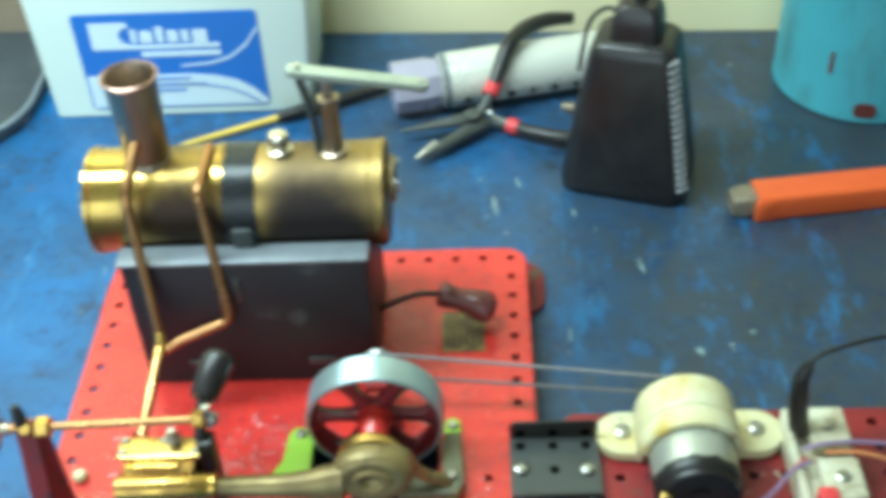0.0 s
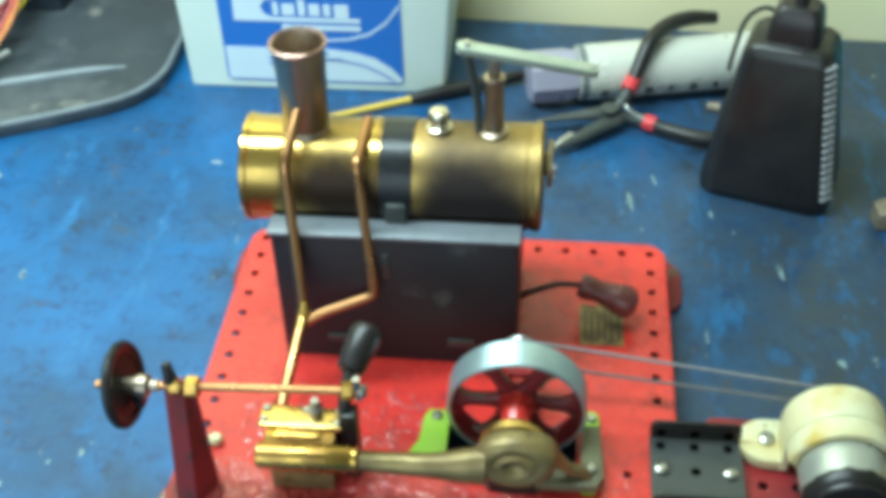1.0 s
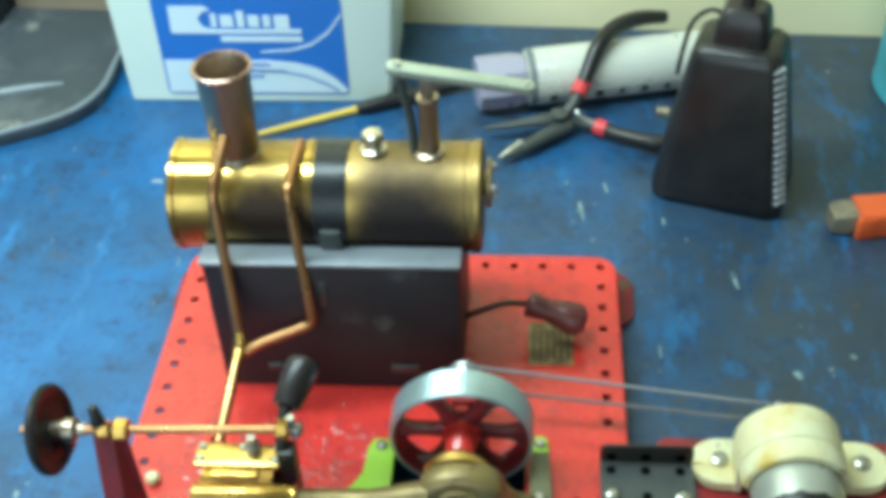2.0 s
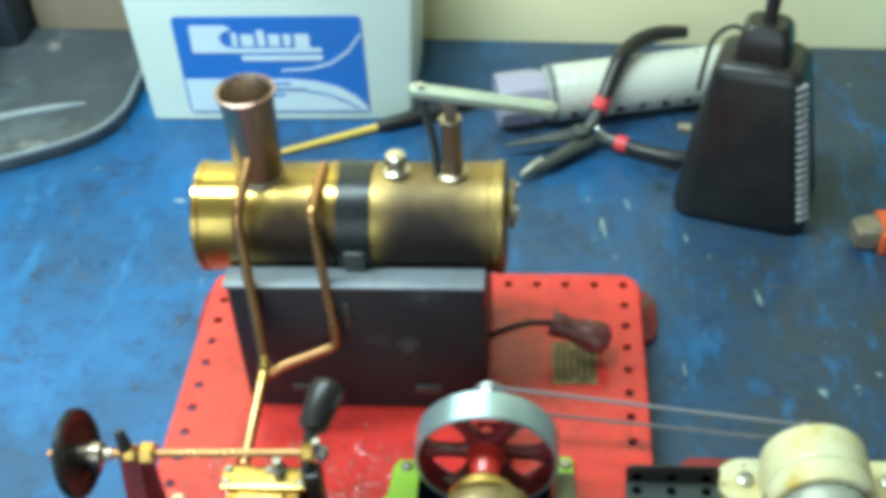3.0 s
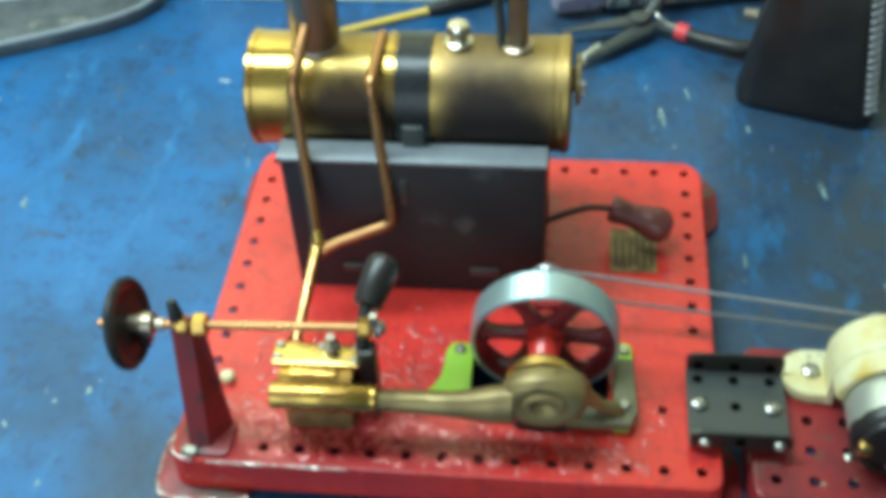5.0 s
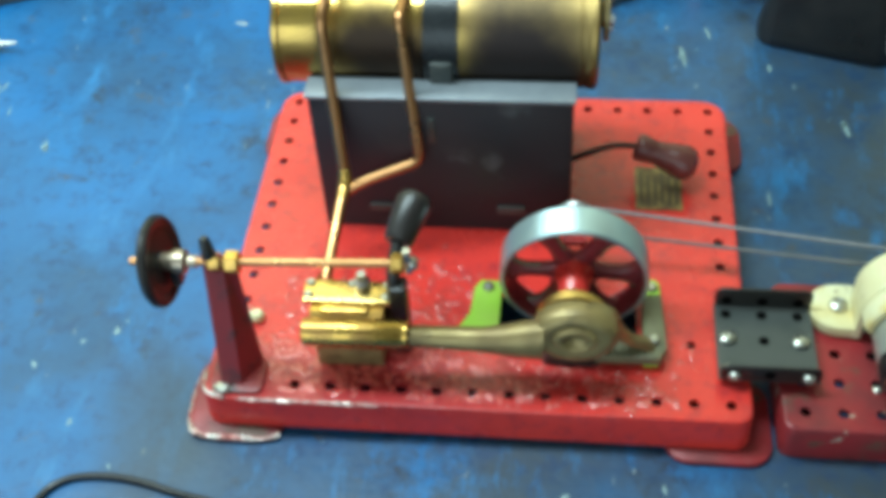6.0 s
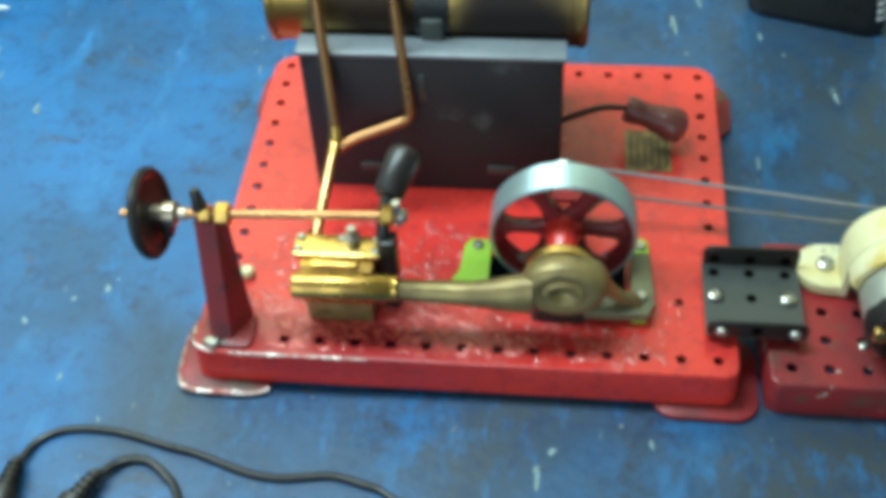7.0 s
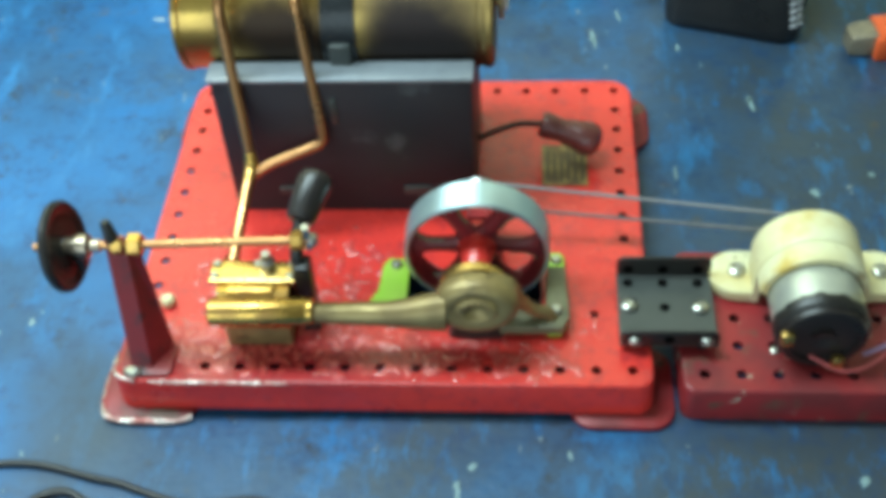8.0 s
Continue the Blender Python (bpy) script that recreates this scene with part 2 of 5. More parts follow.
overlay(M_CREAM, (0.6, 0.42, 0.1), 48, 0.56, 0.72, 1.3, detail=7)
overlay(M_CREAM, (0.3, 0.2, 0.08), 110, 0.66, 0.74, 6.3, detail=6)
M_BROWN = material("reddish_brown_wood", (0.16, 0.04, 0.035), 0.3, second=(0.09, 0.025, 0.02), scale=90)
M_DECAL = material("gold_decal", (0.34, 0.24, 0.09), 0.4, 0.3, second=(0.12, 0.07, 0.04), scale=160, amount=0.9)
M_DECAL_INK = material("faded_decal_ink", (0.07, 0.05, 0.03), 0.45, second=(0.13, 0.09, 0.045), scale=220)
M_WHEEL = material("dull_black_bakelite", (0.014, 0.012, 0.012), 0.48, second=(0.03, 0.026, 0.022), scale=90, bump=0.15)
M_WHEEL.node_tree.nodes["Principled BSDF"].inputs["Specular IOR Level"].default_value = 0.3
M_BATTERY = material("pale_grey_green_plastic", (0.7, 0.79, 0.7), 0.45, second=(0.62, 0.72, 0.64), scale=20, bump=0.06, bump_scale=300)
M_BLUE = material("blue_label_print", (0.02, 0.17, 0.56), 0.4, second=(0.025, 0.145, 0.48), scale=30)
M_PALE = material("pale_label_print", (0.68, 0.79, 0.82), 0.42, second=(0.6, 0.73, 0.78), scale=40)
M_TRAY = material("dusty_black_rubber", (0.034, 0.045, 0.053), 0.4, second=(0.058, 0.07, 0.08), scale=18, amount=0.8, bump=0.2, bump_scale=200)
overlay(M_TRAY, (0.09, 0.105, 0.115), 30, 0.5, 0.7, 1.9, detail=9, grit=0.7)
overlay(M_TRAY, (0.26, 0.25, 0.22), 32, 0.65, 0.74, 3.7, detail=5)
M_RIDGE = material("highlight_grey_rubber", (0.2, 0.235, 0.26), 0.4, second=(0.13, 0.15, 0.165), scale=60)
M_SYRINGE = material("cloudy_clear_plastic", (0.84, 0.84, 0.73), 0.3, second=(0.74, 0.76, 0.7), scale=30, transmission=0.35)
M_LILAC = material("pale_lilac_plastic", (0.5, 0.46, 0.58), 0.35, second=(0.42, 0.4, 0.5), scale=40, transmission=0.2)
M_GREY_RUBBER = material("grey_rubber", (0.2, 0.22, 0.23), 0.5)
M_BANDRED = material("bright_red_plastic", (0.8, 0.06, 0.07), 0.4)
M_ORANGE = material("orange_plastic", (0.85, 0.13, 0.03), 0.45, second=(0.8, 0.11, 0.025), scale=60, bump=0.05)
M_TEAL = material("chipped_teal_paint", (0.065, 0.36, 0.43), 0.4, second=(0.05, 0.28, 0.35), scale=25, bump=0.15)
overlay(M_TEAL, (0.06, 0.22, 0.25), 30, 0.55, 0.7, 2.9, (1.6, 1.6, 0.4), 8)
overlay(M_TEAL, (0.06, 0.04, 0.035), 45, 0.7, 0.73, 8.8)
M_NOSE = material("dull_brown_metal", (0.3, 0.25, 0.17), 0.5, 0.4, second=(0.12, 0.1, 0.08), scale=160)
M_YELLOW = material("yellow_lacquer", (0.75, 0.5, 0.06), 0.35)
M_WIRES = {
    "yellow": material("yellow_wire", (0.75, 0.6, 0.04), 0.4), "orange": material("orange_wire", (0.8, 0.3, 0.12), 0.4),
    "red": material("pink_red_wire", (0.6, 0.12, 0.12), 0.4), "white": material("white_wire", (0.6, 0.62, 0.58), 0.4),
    "teal": material("teal_wire", (0.03, 0.32, 0.28), 0.4), "purple": material("purple_wire", (0.3, 0.2, 0.34), 0.4)}
M_BELT = material("grey_belt_cord", (0.24, 0.24, 0.25), 0.6, second=(0.17, 0.17, 0.18), scale=400)
M_TERMINAL = material("ivory_terminal_plastic", (0.68, 0.67, 0.52), 0.4, second=(0.56, 0.5, 0.34), scale=90, amount=0.8)
overlay(M_TERMINAL, (0.3, 0.2, 0.09), 70, 0.55, 0.66, 7.2, detail=8, grit=0.7)
M_CASE = material("dark_navy_case", (0.02, 0.03, 0.045), 0.5)
M_CAN = material("light_zinc_can", (0.55, 0.58, 0.53), 0.36, 0.6, second=(0.46, 0.47, 0.4), scale=80)
overlay(M_CAN, (0.4, 0.36, 0.16), 60, 0.52, 0.7, 3.8, detail=7)
M_FLECK = material("pale_paint_fleck", (0.24, 0.36, 0.38), 0.5, second=(0.16, 0.24, 0.24), scale=300)
M_VALVE = material("worn_nickel", (0.7, 0.64, 0.52), 0.2, 1.0, second=(0.55, 0.48, 0.36), scale=120)
M_LEVER = material("pale_zinc_plate", (0.42, 0.47, 0.38), 0.38, 0.4, second=(0.3, 0.34, 0.27), scale=90)
M_BOARD = material("dark_wall_brown", (0.3, 0.23, 0.16), 0.8, second=(0.25, 0.19, 0.13), scale=25)
M_HOLE = material("dark_hole", (0.004, 0.004, 0.004), 0.9)
M_HOLE.node_tree.nodes["Principled BSDF"].inputs["Specular IOR Level"].default_value = 0.0


# ---- mesh helpers ----
ROOTS = {}


def thing(name, label, category, at=(0, 0, 0), group="", kind=""):
    ob = new(name)
    ob.empty_display_size = 0.01
    ob.location = at
    ROOTS[ob.name] = Vector(at)
    return tagged(ob, label, category, group, kind)


def seat(ob, parent):
    ob.parent = parent
    if parent.name in ROOTS:
        ob.matrix_parent_inverse = Matrix.Translation(-ROOTS[parent.name])
    elif parent.location.length > 0:
        ob.matrix_parent_inverse = Matrix.Translation(-parent.location)
    return ob


def mesh_of(name, bm, mat, angle=38):
    bmesh.ops.recalc_face_normals(bm, faces=bm.faces)
    me = bpy.data.meshes.new(name)
    for f in bm.faces:
        f.smooth = True
    bm.to_mesh(me)
    bm.free()
    me.set_sharp_from_angle(angle=radians(angle))
    me.materials.append(mat)
    return me


def part(name, bm, mat, parent, label="", angle=38):
    ob = seat(new(name, mesh_of(name, bm, mat, angle)), parent)
    return tagged(ob, label)


def part_at(name, me, parent, m):
    ob = seat(new(name, me), parent)
    ob.matrix_basis = m
    return ob


def solo(name, bm, mat, label, category, kind="", group="", angle=38):
    return tagged(new(name, mesh_of(name, bm, mat, angle)), label, category, group, kind)


def box(x0, x1, y0, y1, z0, z1, bevel=0.0, m=None, bm=None, segs=2):
    out = bm or bmesh.new()
    tmp = bmesh.new()
    bmesh.ops.create_cube(tmp, size=1.0, matrix=Matrix.Translation(((x0 + x1) / 2, (y0 + y1) / 2, (z0 + z1) / 2)) @ Matrix.Diagonal((x1 - x0, y1 - y0, z1 - z0, 1)))
    if bevel:
        bmesh.ops.bevel(tmp, geom=tmp.edges[:], offset=bevel, segments=segs, affect="EDGES", profile=0.5)
    if m is not None:
        bmesh.ops.transform(tmp, matrix=m, verts=tmp.verts)
    return merge(out, tmp)


def merge(bm, other):
    me = bpy.data.meshes.new("tmp")
    other.to_mesh(me)
    other.free()
    bm.from_mesh(me)
    bpy.data.meshes.remove(me)
    return bm


def lathe(profile, at=(0, 0, 0), axis="Z", seg=32, bm=None):
    """Turns a profile of (radius, height) about an axis through at."""
    bm = bm or bmesh.new()
    turn = {"Z": Matrix.Identity(4), "X": pose(0, 0, 0, 0, 90, 0), "Y": pose(0, 0, 0, -90, 0, 0)}[axis] if isinstance(axis, str) else axis
    m = Matrix.Translation(at) @ turn
    rings = []
    for r, h in profile:
        if r < 1e-6:
            rings.append([bm.verts.new(m @ Vector((0, 0, h)))])
        else:
            rings.append([bm.verts.new(m @ Vector((r * math.cos(2 * math.pi * k / seg), r * math.sin(2 * math.pi * k / seg), h))) for k in range(seg)])
    for a, b in zip(rings, rings[1:]):
        for k in range(seg):
            q = [a[k % len(a)], a[(k + 1) % len(a)], b[(k + 1) % len(b)], b[k % len(b)]]
            q = list(dict.fromkeys(q))
            if len(q) > 2:
                bm.faces.new(q)
    return bm


def along(p0, p1):
    """A turn that takes z onto the way from p0 to p1."""
    return (Vector(p1) - Vector(p0)).to_track_quat("Z", "Y").to_matrix().to_4x4()


def rod(p0, p1, r0, r1=None, seg=20, bm=None, round_end=0.0):
    L = (Vector(p1) - Vector(p0)).length
    r1 = r0 if r1 is None else r1
    e = round_end
    prof = [(0, 0), (r0 - e, 0), (r0, e), (r1, L - e), (r1 - e, L), (0, L)] if e else [(0, 0), (r0, 0), (r1, L), (0, L)]
    return lathe(prof, p0, along(p0, p1), seg, bm)


def smooth_path(points, steps=6):
    pts = [Vector(p) for p in points]
    ext = [pts[0] * 2 - pts[1]] + pts + [pts[-1] * 2 - pts[-2]]
    out = []
    for i in range(len(pts) - 1):
        a, b, c, d = ext[i:i + 4]
        for k in range(steps):
            t = k / steps
            out.append(0.5 * ((2 * b) + (c - a) * t + (2 * a - 5 * b + 4 * c - d) * t * t + (3 * b - a - 3 * c + d) * t ** 3))
    return out + [pts[-1]]


def hose(points, r, seg=10, steps=6, radii=None, squash=1.0, bm=None):
    """A round cord or tube along a smooth way."""
    bm = bm or bmesh.new()
    pts = smooth_path(points, steps) if steps > 1 else [Vector(p) for p in points]
    n = len(pts)
    side = None
    rings = []
    for i, p in enumerate(pts):
        d = (pts[min(i + 1, n - 1)] - pts[max(i - 1, 0)]).normalized()
        if side is None:
            side = d.cross(Vector((0, 0, 1)))
            if side.length < 1e-3:
                side = d.cross(Vector((0, 1, 0)))
        side = (side - d * side.dot(d)).normalized()
        up = side.cross(d)
        rr = r if radii is None else float(np.interp(i / (n - 1), np.linspace(0, 1, len(radii)), radii))
        rings.append([bm.verts.new(p + side * (rr * math.cos(2 * math.pi * k / seg)) + up * (rr * squash * math.sin(2 * math.pi * k / seg))) for k in range(seg)])
    for a, b in zip(rings, rings[1:]):
        for k in range(seg):
            bm.faces.new([a[k], a[(k + 1) % seg], b[(k + 1) % seg], b[k]])
    bm.faces.new(rings[0][::-1])
    bm.faces.new(rings[-1])
    return bm


def bend_path(points, radius, steps=5):
    """A polyline whose corners are rounded off."""
    pts = [Vector(p) for p in points]
    out = [pts[0]]
    for a, b, c in zip(pts, pts[1:], pts[2:]):
        r = min(radius, (a - b).length * 0.45, (c - b).length * 0.45)
        p, q = b + (a - b).normalized() * r, b + (c - b).normalized() * r
        for k in range(steps + 1):
            t = k / steps
            out.append(p * (1 - t) ** 2 + b * 2 * t * (1 - t) + q * t * t)
    return out + [pts[-1]]


def prism(outline, z0, z1, bevel=0.0, m=None, bm=None):
    """An outline of (x, y), extruded from z0 to z1."""
    out = bm or bmesh.new()
    tmp = bmesh.new()
    vs = [tmp.verts.new((x, y, z0)) for x, y in outline]
    f = tmp.faces.new(vs)
    r = bmesh.ops.extrude_face_region(tmp, geom=[f])
    bmesh.ops.translate(tmp, verts=[v for v in r["geom"] if isinstance(v, bmesh.types.BMVert)], vec=(0, 0, z1 - z0))
    if bevel:
        es = [e for e in tmp.edges if abs(e.verts[0].co.z - e.verts[1].co.z) < 1e-7]
        bmesh.ops.bevel(tmp, geom=es, offset=bevel, segments=2, affect="EDGES", profile=0.5)
    if m is not None:
        bmesh.ops.transform(tmp, matrix=m, verts=tmp.verts)
    return merge(out, tmp)


def round_rect(x0, x1, y0, y1, r, n=5, front=None):
    """An outline with round corners; front: another radius for the two corners at y0."""
    out = []
    f = r if front is None else front
    for cx, cy, q, a0 in ((x1 - r, y1 - r, r, 0), (x0 + r, y1 - r, r, 90), (x0 + f, y0 + f, f, 180), (x1 - f, y0 + f, f, 270)):
        for k in range(n + 1):
            a = radians(a0 + 90 * k / n)
            out.append((cx + q * math.cos(a), cy + q * math.sin(a)))
    return out


def loft(sections, bm=None, m=None, caps=True):
    """Skins a row of closed outlines [(x, y, z), ...] with the same count."""
    bm = bm or bmesh.new()
    rings = [[bm.verts.new((m @ Vector(p)) if m is not None else p) for p in s] for s in sections]
    n = len(rings[0])
    for a, b in zip(rings, rings[1:]):
        for k in range(n):
            bm.faces.new([a[k], a[(k + 1) % n], b[(k + 1) % n], b[k]])
    if caps:
        bm.faces.new(rings[0][::-1])
        bm.faces.new(rings[-1])
    return bm


P = 0.0127


def perforated(cols, rows, holed, missing, x0, y0, z, thick, r, back, front):
    """A pressed plate on a half-inch grid, with round holes in some cells and rounded outer corners."""
    bm = bmesh.new()
    n = 16
    lim = (x0 - P / 2, x0 + (cols - 0.5) * P, y0 - P / 2, y0 + (rows - 0.5) * P)

    def clip(x, y):
        corner = front if y < (lim[2] + lim[3]) / 2 else back
        cx = min(max(x, lim[0] + corner), lim[1] - corner)
        cy = min(max(y, lim[2] + corner), lim[3] - corner)
        dx, dy = x - cx, y - cy
        d = math.hypot(dx, dy)
        if dx and dy and d > corner:
            return cx + dx * corner / d, cy + dy * corner / d
        return x, y

    for i in range(cols):
        for j in range(rows):
            if (i, j) in missing:
                continue
            cx, cy = x0 + i * P, y0 + j * P
            if not holed(i, j):
                q = [(cx - P / 2, cy - P / 2), (cx + P / 2, cy - P / 2), (cx + P / 2, cy + P / 2), (cx - P / 2, cy + P / 2)]
                bm.faces.new([bm.verts.new((x, y, z)) for x, y in q])
                continue
            inner, outer, low = [], [], []
            for k in range(n):
                a = 2 * math.pi * k / n + math.pi / 4
                c, s = math.cos(a), math.sin(a)
                w = P / 2 / max(abs(c), abs(s))
                inner.append(bm.verts.new((cx + r * c, cy + r * s, z)))
                low.append(bm.verts.new((cx + r * c, cy + r * s, z - thick)))
                outer.append(bm.verts.new((*clip(cx + w * c, cy + w * s), z)))
            for k in range(n):
                l = (k + 1) % n
                bm.faces.new([inner[k], outer[k], outer[l], inner[l]])
                bm.faces.new([low[k], inner[k], inner[l], low[l]])
    bmesh.ops.remove_doubles(bm, verts=bm.verts, dist=1e-5)
    return bm, lim


def skirt(lim, back, front, profile, bm, n=6):
    """The turned-down side of a pressed plate: profile of (outset, z)."""
    rings = []
    for o, z in profile:
        rings.append([bm.verts.new((x, y, z)) for x, y in round_rect(lim[0] - o, lim[1] + o, lim[2] - o, lim[3] + o, back + o, n, front + o)])
    for a, b in zip(rings, rings[1:]):
        for k in range(len(a)):
            bm.faces.new([a[k], a[(k + 1) % len(a)], b[(k + 1) % len(a)], b[k]])
    return bm


# ---- room ----
ROOM = Matrix.Translation((0, 0.3945, 0)) @ pose(0, 0, 0, 0, 0, -2.9)


def wall(name, dims, mat, label, category):
    solo(name, box(*dims, m=ROOM), mat, label, category, "structure")


wall("wall_back", (-2.0, 2.0, 0.0, 0.1, -0.8, 1.7), M_WALL, "cream painted wall behind the workbench", "wall")
# side walls, ceiling and floor are unseen, added for bounce and reflections
wall("wall_left", (-2.1, -2.0, -2.6, 0.1, -0.8, 1.7), M_ROOM, "unseen pale side wall added for bounced light", "wall")
wall("wall_right", (2.0, 2.1, -2.6, 0.1, -0.8, 1.7), M_ROOM, "unseen pale side wall added for bounced light", "wall")
# unseen wall, its opening added only for the fill lamp
front = box(-2.1, -1.85, -2.7, -2.6, -0.8, 1.7, m=ROOM)
for dims in ((0.5, 2.1, -2.7, -2.6, -0.8, 1.7), (-1.85, 0.5, -2.7, -2.6, -0.8, 0.02), (-1.85, 0.5, -2.7, -2.6, 1.58, 1.7)):
    box(*dims, m=ROOM, bm=front)
solo("wall_front", front, M_ROOM, "unseen pale wall with an opening for the front fill", "wall", "structure")
wall("ceiling", (-2.1, 2.1, -2.7, 0.1, 1.7, 1.8), M_ROOM, "unseen pale ceiling added for bounced light", "ceiling")
wall("floor", (-2.1, 2.1, -2.7, 0.1, -0.9, -0.8), M_FLOOR, "unseen grey concrete floor closing the room", "floor")

bench = thing("workbench", "blue painted wooden workbench top, worn and paint-specked", "workbench", (0, 0, 0), kind="structure")
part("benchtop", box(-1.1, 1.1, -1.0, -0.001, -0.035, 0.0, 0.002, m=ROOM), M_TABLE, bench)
leg_mesh = mesh_of("leg", box(-0.04, 0.04, -0.04, 0.04, -0.8, -0.035), M_ROOM)
for u in (-1.0, 1.0):
    for v in (-0.92, -0.09):
        part_at("leg", leg_mesh, bench, ROOM @ Matrix.Translation((u, v, 0)))

# ---- model steam engine ----
engine = thing("model_steam_engine", "red model steam engine with brass boiler and black firebox", "steam engine", (0.09, 0.076, 0))
H = 0.018
SLOT = {(i, j) for i in range(8, 12) for j in (2, 3)}
bm, lim = perforated(15, 13, lambda i, j: i in (0, 14) or j in (0, 12) or (i, j) == (13, 2), SLOT, 0, 0, H, 0.0012, 0.0019, 0.009, 0.0045)
skirt(lim, 0.009, 0.0045, [(0, H), (0.0006, H - 0.0002), (0.0009, H - 0.0007), (0.0016, 0.003), (0.0006, 0.003), (0.0003, H - 0.0014)], bm)
base_plate = part("base_plate", bm, M_RED, engine, "glossy red perforated pressed-steel base plate")
# corner feet, pressed out flat on the bench
for name_x, x0, x1 in (("l", -0.0155, 0.021), ("r", 0.156, 0.1935)):
    for name_y, y0, y1 in (("f", -0.0135, 0.022), ("b", 0.132, 0.166)):
        bm = prism(round_rect(x0, x1, y0, y1, 0.009), 0.0002, 0.0026, 0.0008)
        part("foot", bm, M_RED_WORN, base_plate)

# firebox with folded lip
fb = bmesh.new()
loft([[(x, y, z) for x, y in round_rect(0.0245, 0.1205, 0.079 + o, 0.139 - o, 0.0012, 2)] for z, o in ((H, 0.0), (0.082, 0.0), (0.0836, 0.0006))], fb)
firebox = part("firebox", fb, M_FIREBOX, engine, "black enamelled sheet-metal firebox")
part("lip", box(0.0235, 0.1212, 0.0784, 0.0895, 0.0832, 0.0848, 0.0005), M_STRIP, firebox, "scuffed grey folded top lip")
part("lip", box(0.0235, 0.1212, 0.1295, 0.1396, 0.0832, 0.0848, 0.0005), M_STRIP, firebox)
for x0, x1, z0, z1 in ((0.043, 0.052, 0.0275, 0.031), (0.0925, 0.1035, 0.0275, 0.0315), (0.068, 0.0705, 0.064, 0.076)):
    part("tab", box(x0, x1, 0.0779, 0.0793, z0, z1, 0.0004), M_DARK_METAL, firebox)

# boiler: turned shell with rolled ends
BY, BZ, BR = 0.110, 0.0925, 0.021
X0, X1 = 0.0112, 0.1288
shell = [(0, 0.001), (BR - 0.004, 0.0), (BR - 0.001, 0.0003), (BR + 0.0006, 0.0012), (BR + 0.0006, 0.003), (BR, 0.0037), (BR, 0.0165), (BR + 0.0003, 0.017),
         (BR + 0.0003, 0.0176), (BR, 0.018), (BR, 0.1105), (BR + 0.0003, 0.1108), (BR + 0.0003, 0.1113), (BR, 0.1116), (BR, 0.1132), (BR + 0.0006, 0.1142), (BR + 0.0006, 0.1162), (BR - 0.001, 0.1173), (BR - 0.004, 0.1176), (0, 0.1168)]
boiler = part("boiler", lathe(shell, (X0, BY, BZ), "X", 72), M_BOILER, engine, "brass boiler with dark heat stains and shade coloured underneath", 30)
part("strap", lathe([(BR + 0.0001, 0), (BR + 0.0008, 0.0002), (BR + 0.0008, 0.0126), (BR + 0.0001, 0.0128)], (0.0662, BY, BZ), "X", 72), M_BAND, boiler, "black strap round the boiler")
part("clip", box(0.0688, 0.0768, 0.0866, 0.0905, 0.0835, 0.0935, 0.0008), M_DARK_METAL, boiler, "grey folded strap clip")
part("collar", lathe([(BR + 0.0001, 0), (BR + 0.0006, 0.0003), (BR + 0.0006, 0.003), (BR + 0.0001, 0.0033)], (0.0622, BY, BZ), "X", 72), M_BOILER, boiler)
gauge = part("end_flange", lathe([(0, 0), (0.0048, 0), (0.0048, 0.0014), (0.009, 0.0015), (0.0094, 0.002), (0.0094, 0.003), (0.0088, 0.0035), (0, 0.0037)], (X1 - 0.0004, BY - 0.001, BZ + 0.0075), "X", 40), M_BRONZE, boiler, "small dull round flange on the boiler end")
for k in range(3):
    a = radians(120 * k + 40)
    part("stud", lathe([(0.0016, 0), (0.0016, 0.0012), (0.0009, 0.0018), (0, 0.0018)], (X1 + 0.003, BY - 0.001 + 0.0064 * math.cos(a), BZ + 0.0075 + 0.0064 * math.sin(a)), "X", 10), M_STEEL, gauge)

# chimney: open tube with a rolled rim
CX = 0.0367
tube = [(0.0078, -0.004), (0.0086, 0.0), (0.0098, 0.034), (0.01, 0.0353), (0.0103, 0.036), (0.0101, 0.0366), (0.0096, 0.0364), (0.0092, 0.0356), (0.0083, 0.0), (0.0, -0.001)]
chimney = part("chimney", lathe(tube, (CX, BY, 0.1135), "Z", 48), M_CHIMNEY, engine, "smoked brass chimney with a rolled copper rim", 50)
part("rim", lathe([(0.0097, 0.0352), (0.0105, 0.0356), (0.0109, 0.0362), (0.0107, 0.0369), (0.01, 0.0371), (0.0093, 0.0362)], (CX, BY, 0.1135), "Z", 48), M_PINK, chimney, "rolled pinkish copper rim", 60)
part("flange", lathe([(0.0086, 0.0008), (0.0092, 0.0002), (0.0096, -0.0014), (0.0096, -0.0045), (0.008, -0.005)], (CX, BY, 0.1135), "Z", 40), M_CHIMNEY, chimney)

# safety valve
valve = part("safety_valve", lathe([(0.0052, -0.003), (0.0052, 0.0012), (0.0047, 0.0018), (0.0036, 0.0022), (0.0032, 0.0032), (0.0037, 0.0042), (0.0042, 0.0052), (0.0042, 0.007), (0.0035, 0.0084), (0.002, 0.0091), (0, 0.0093)], (0.0882, BY, 0.1135), "Z", 28), M_VALVE, engine, "worn nickelled dome safety valve")

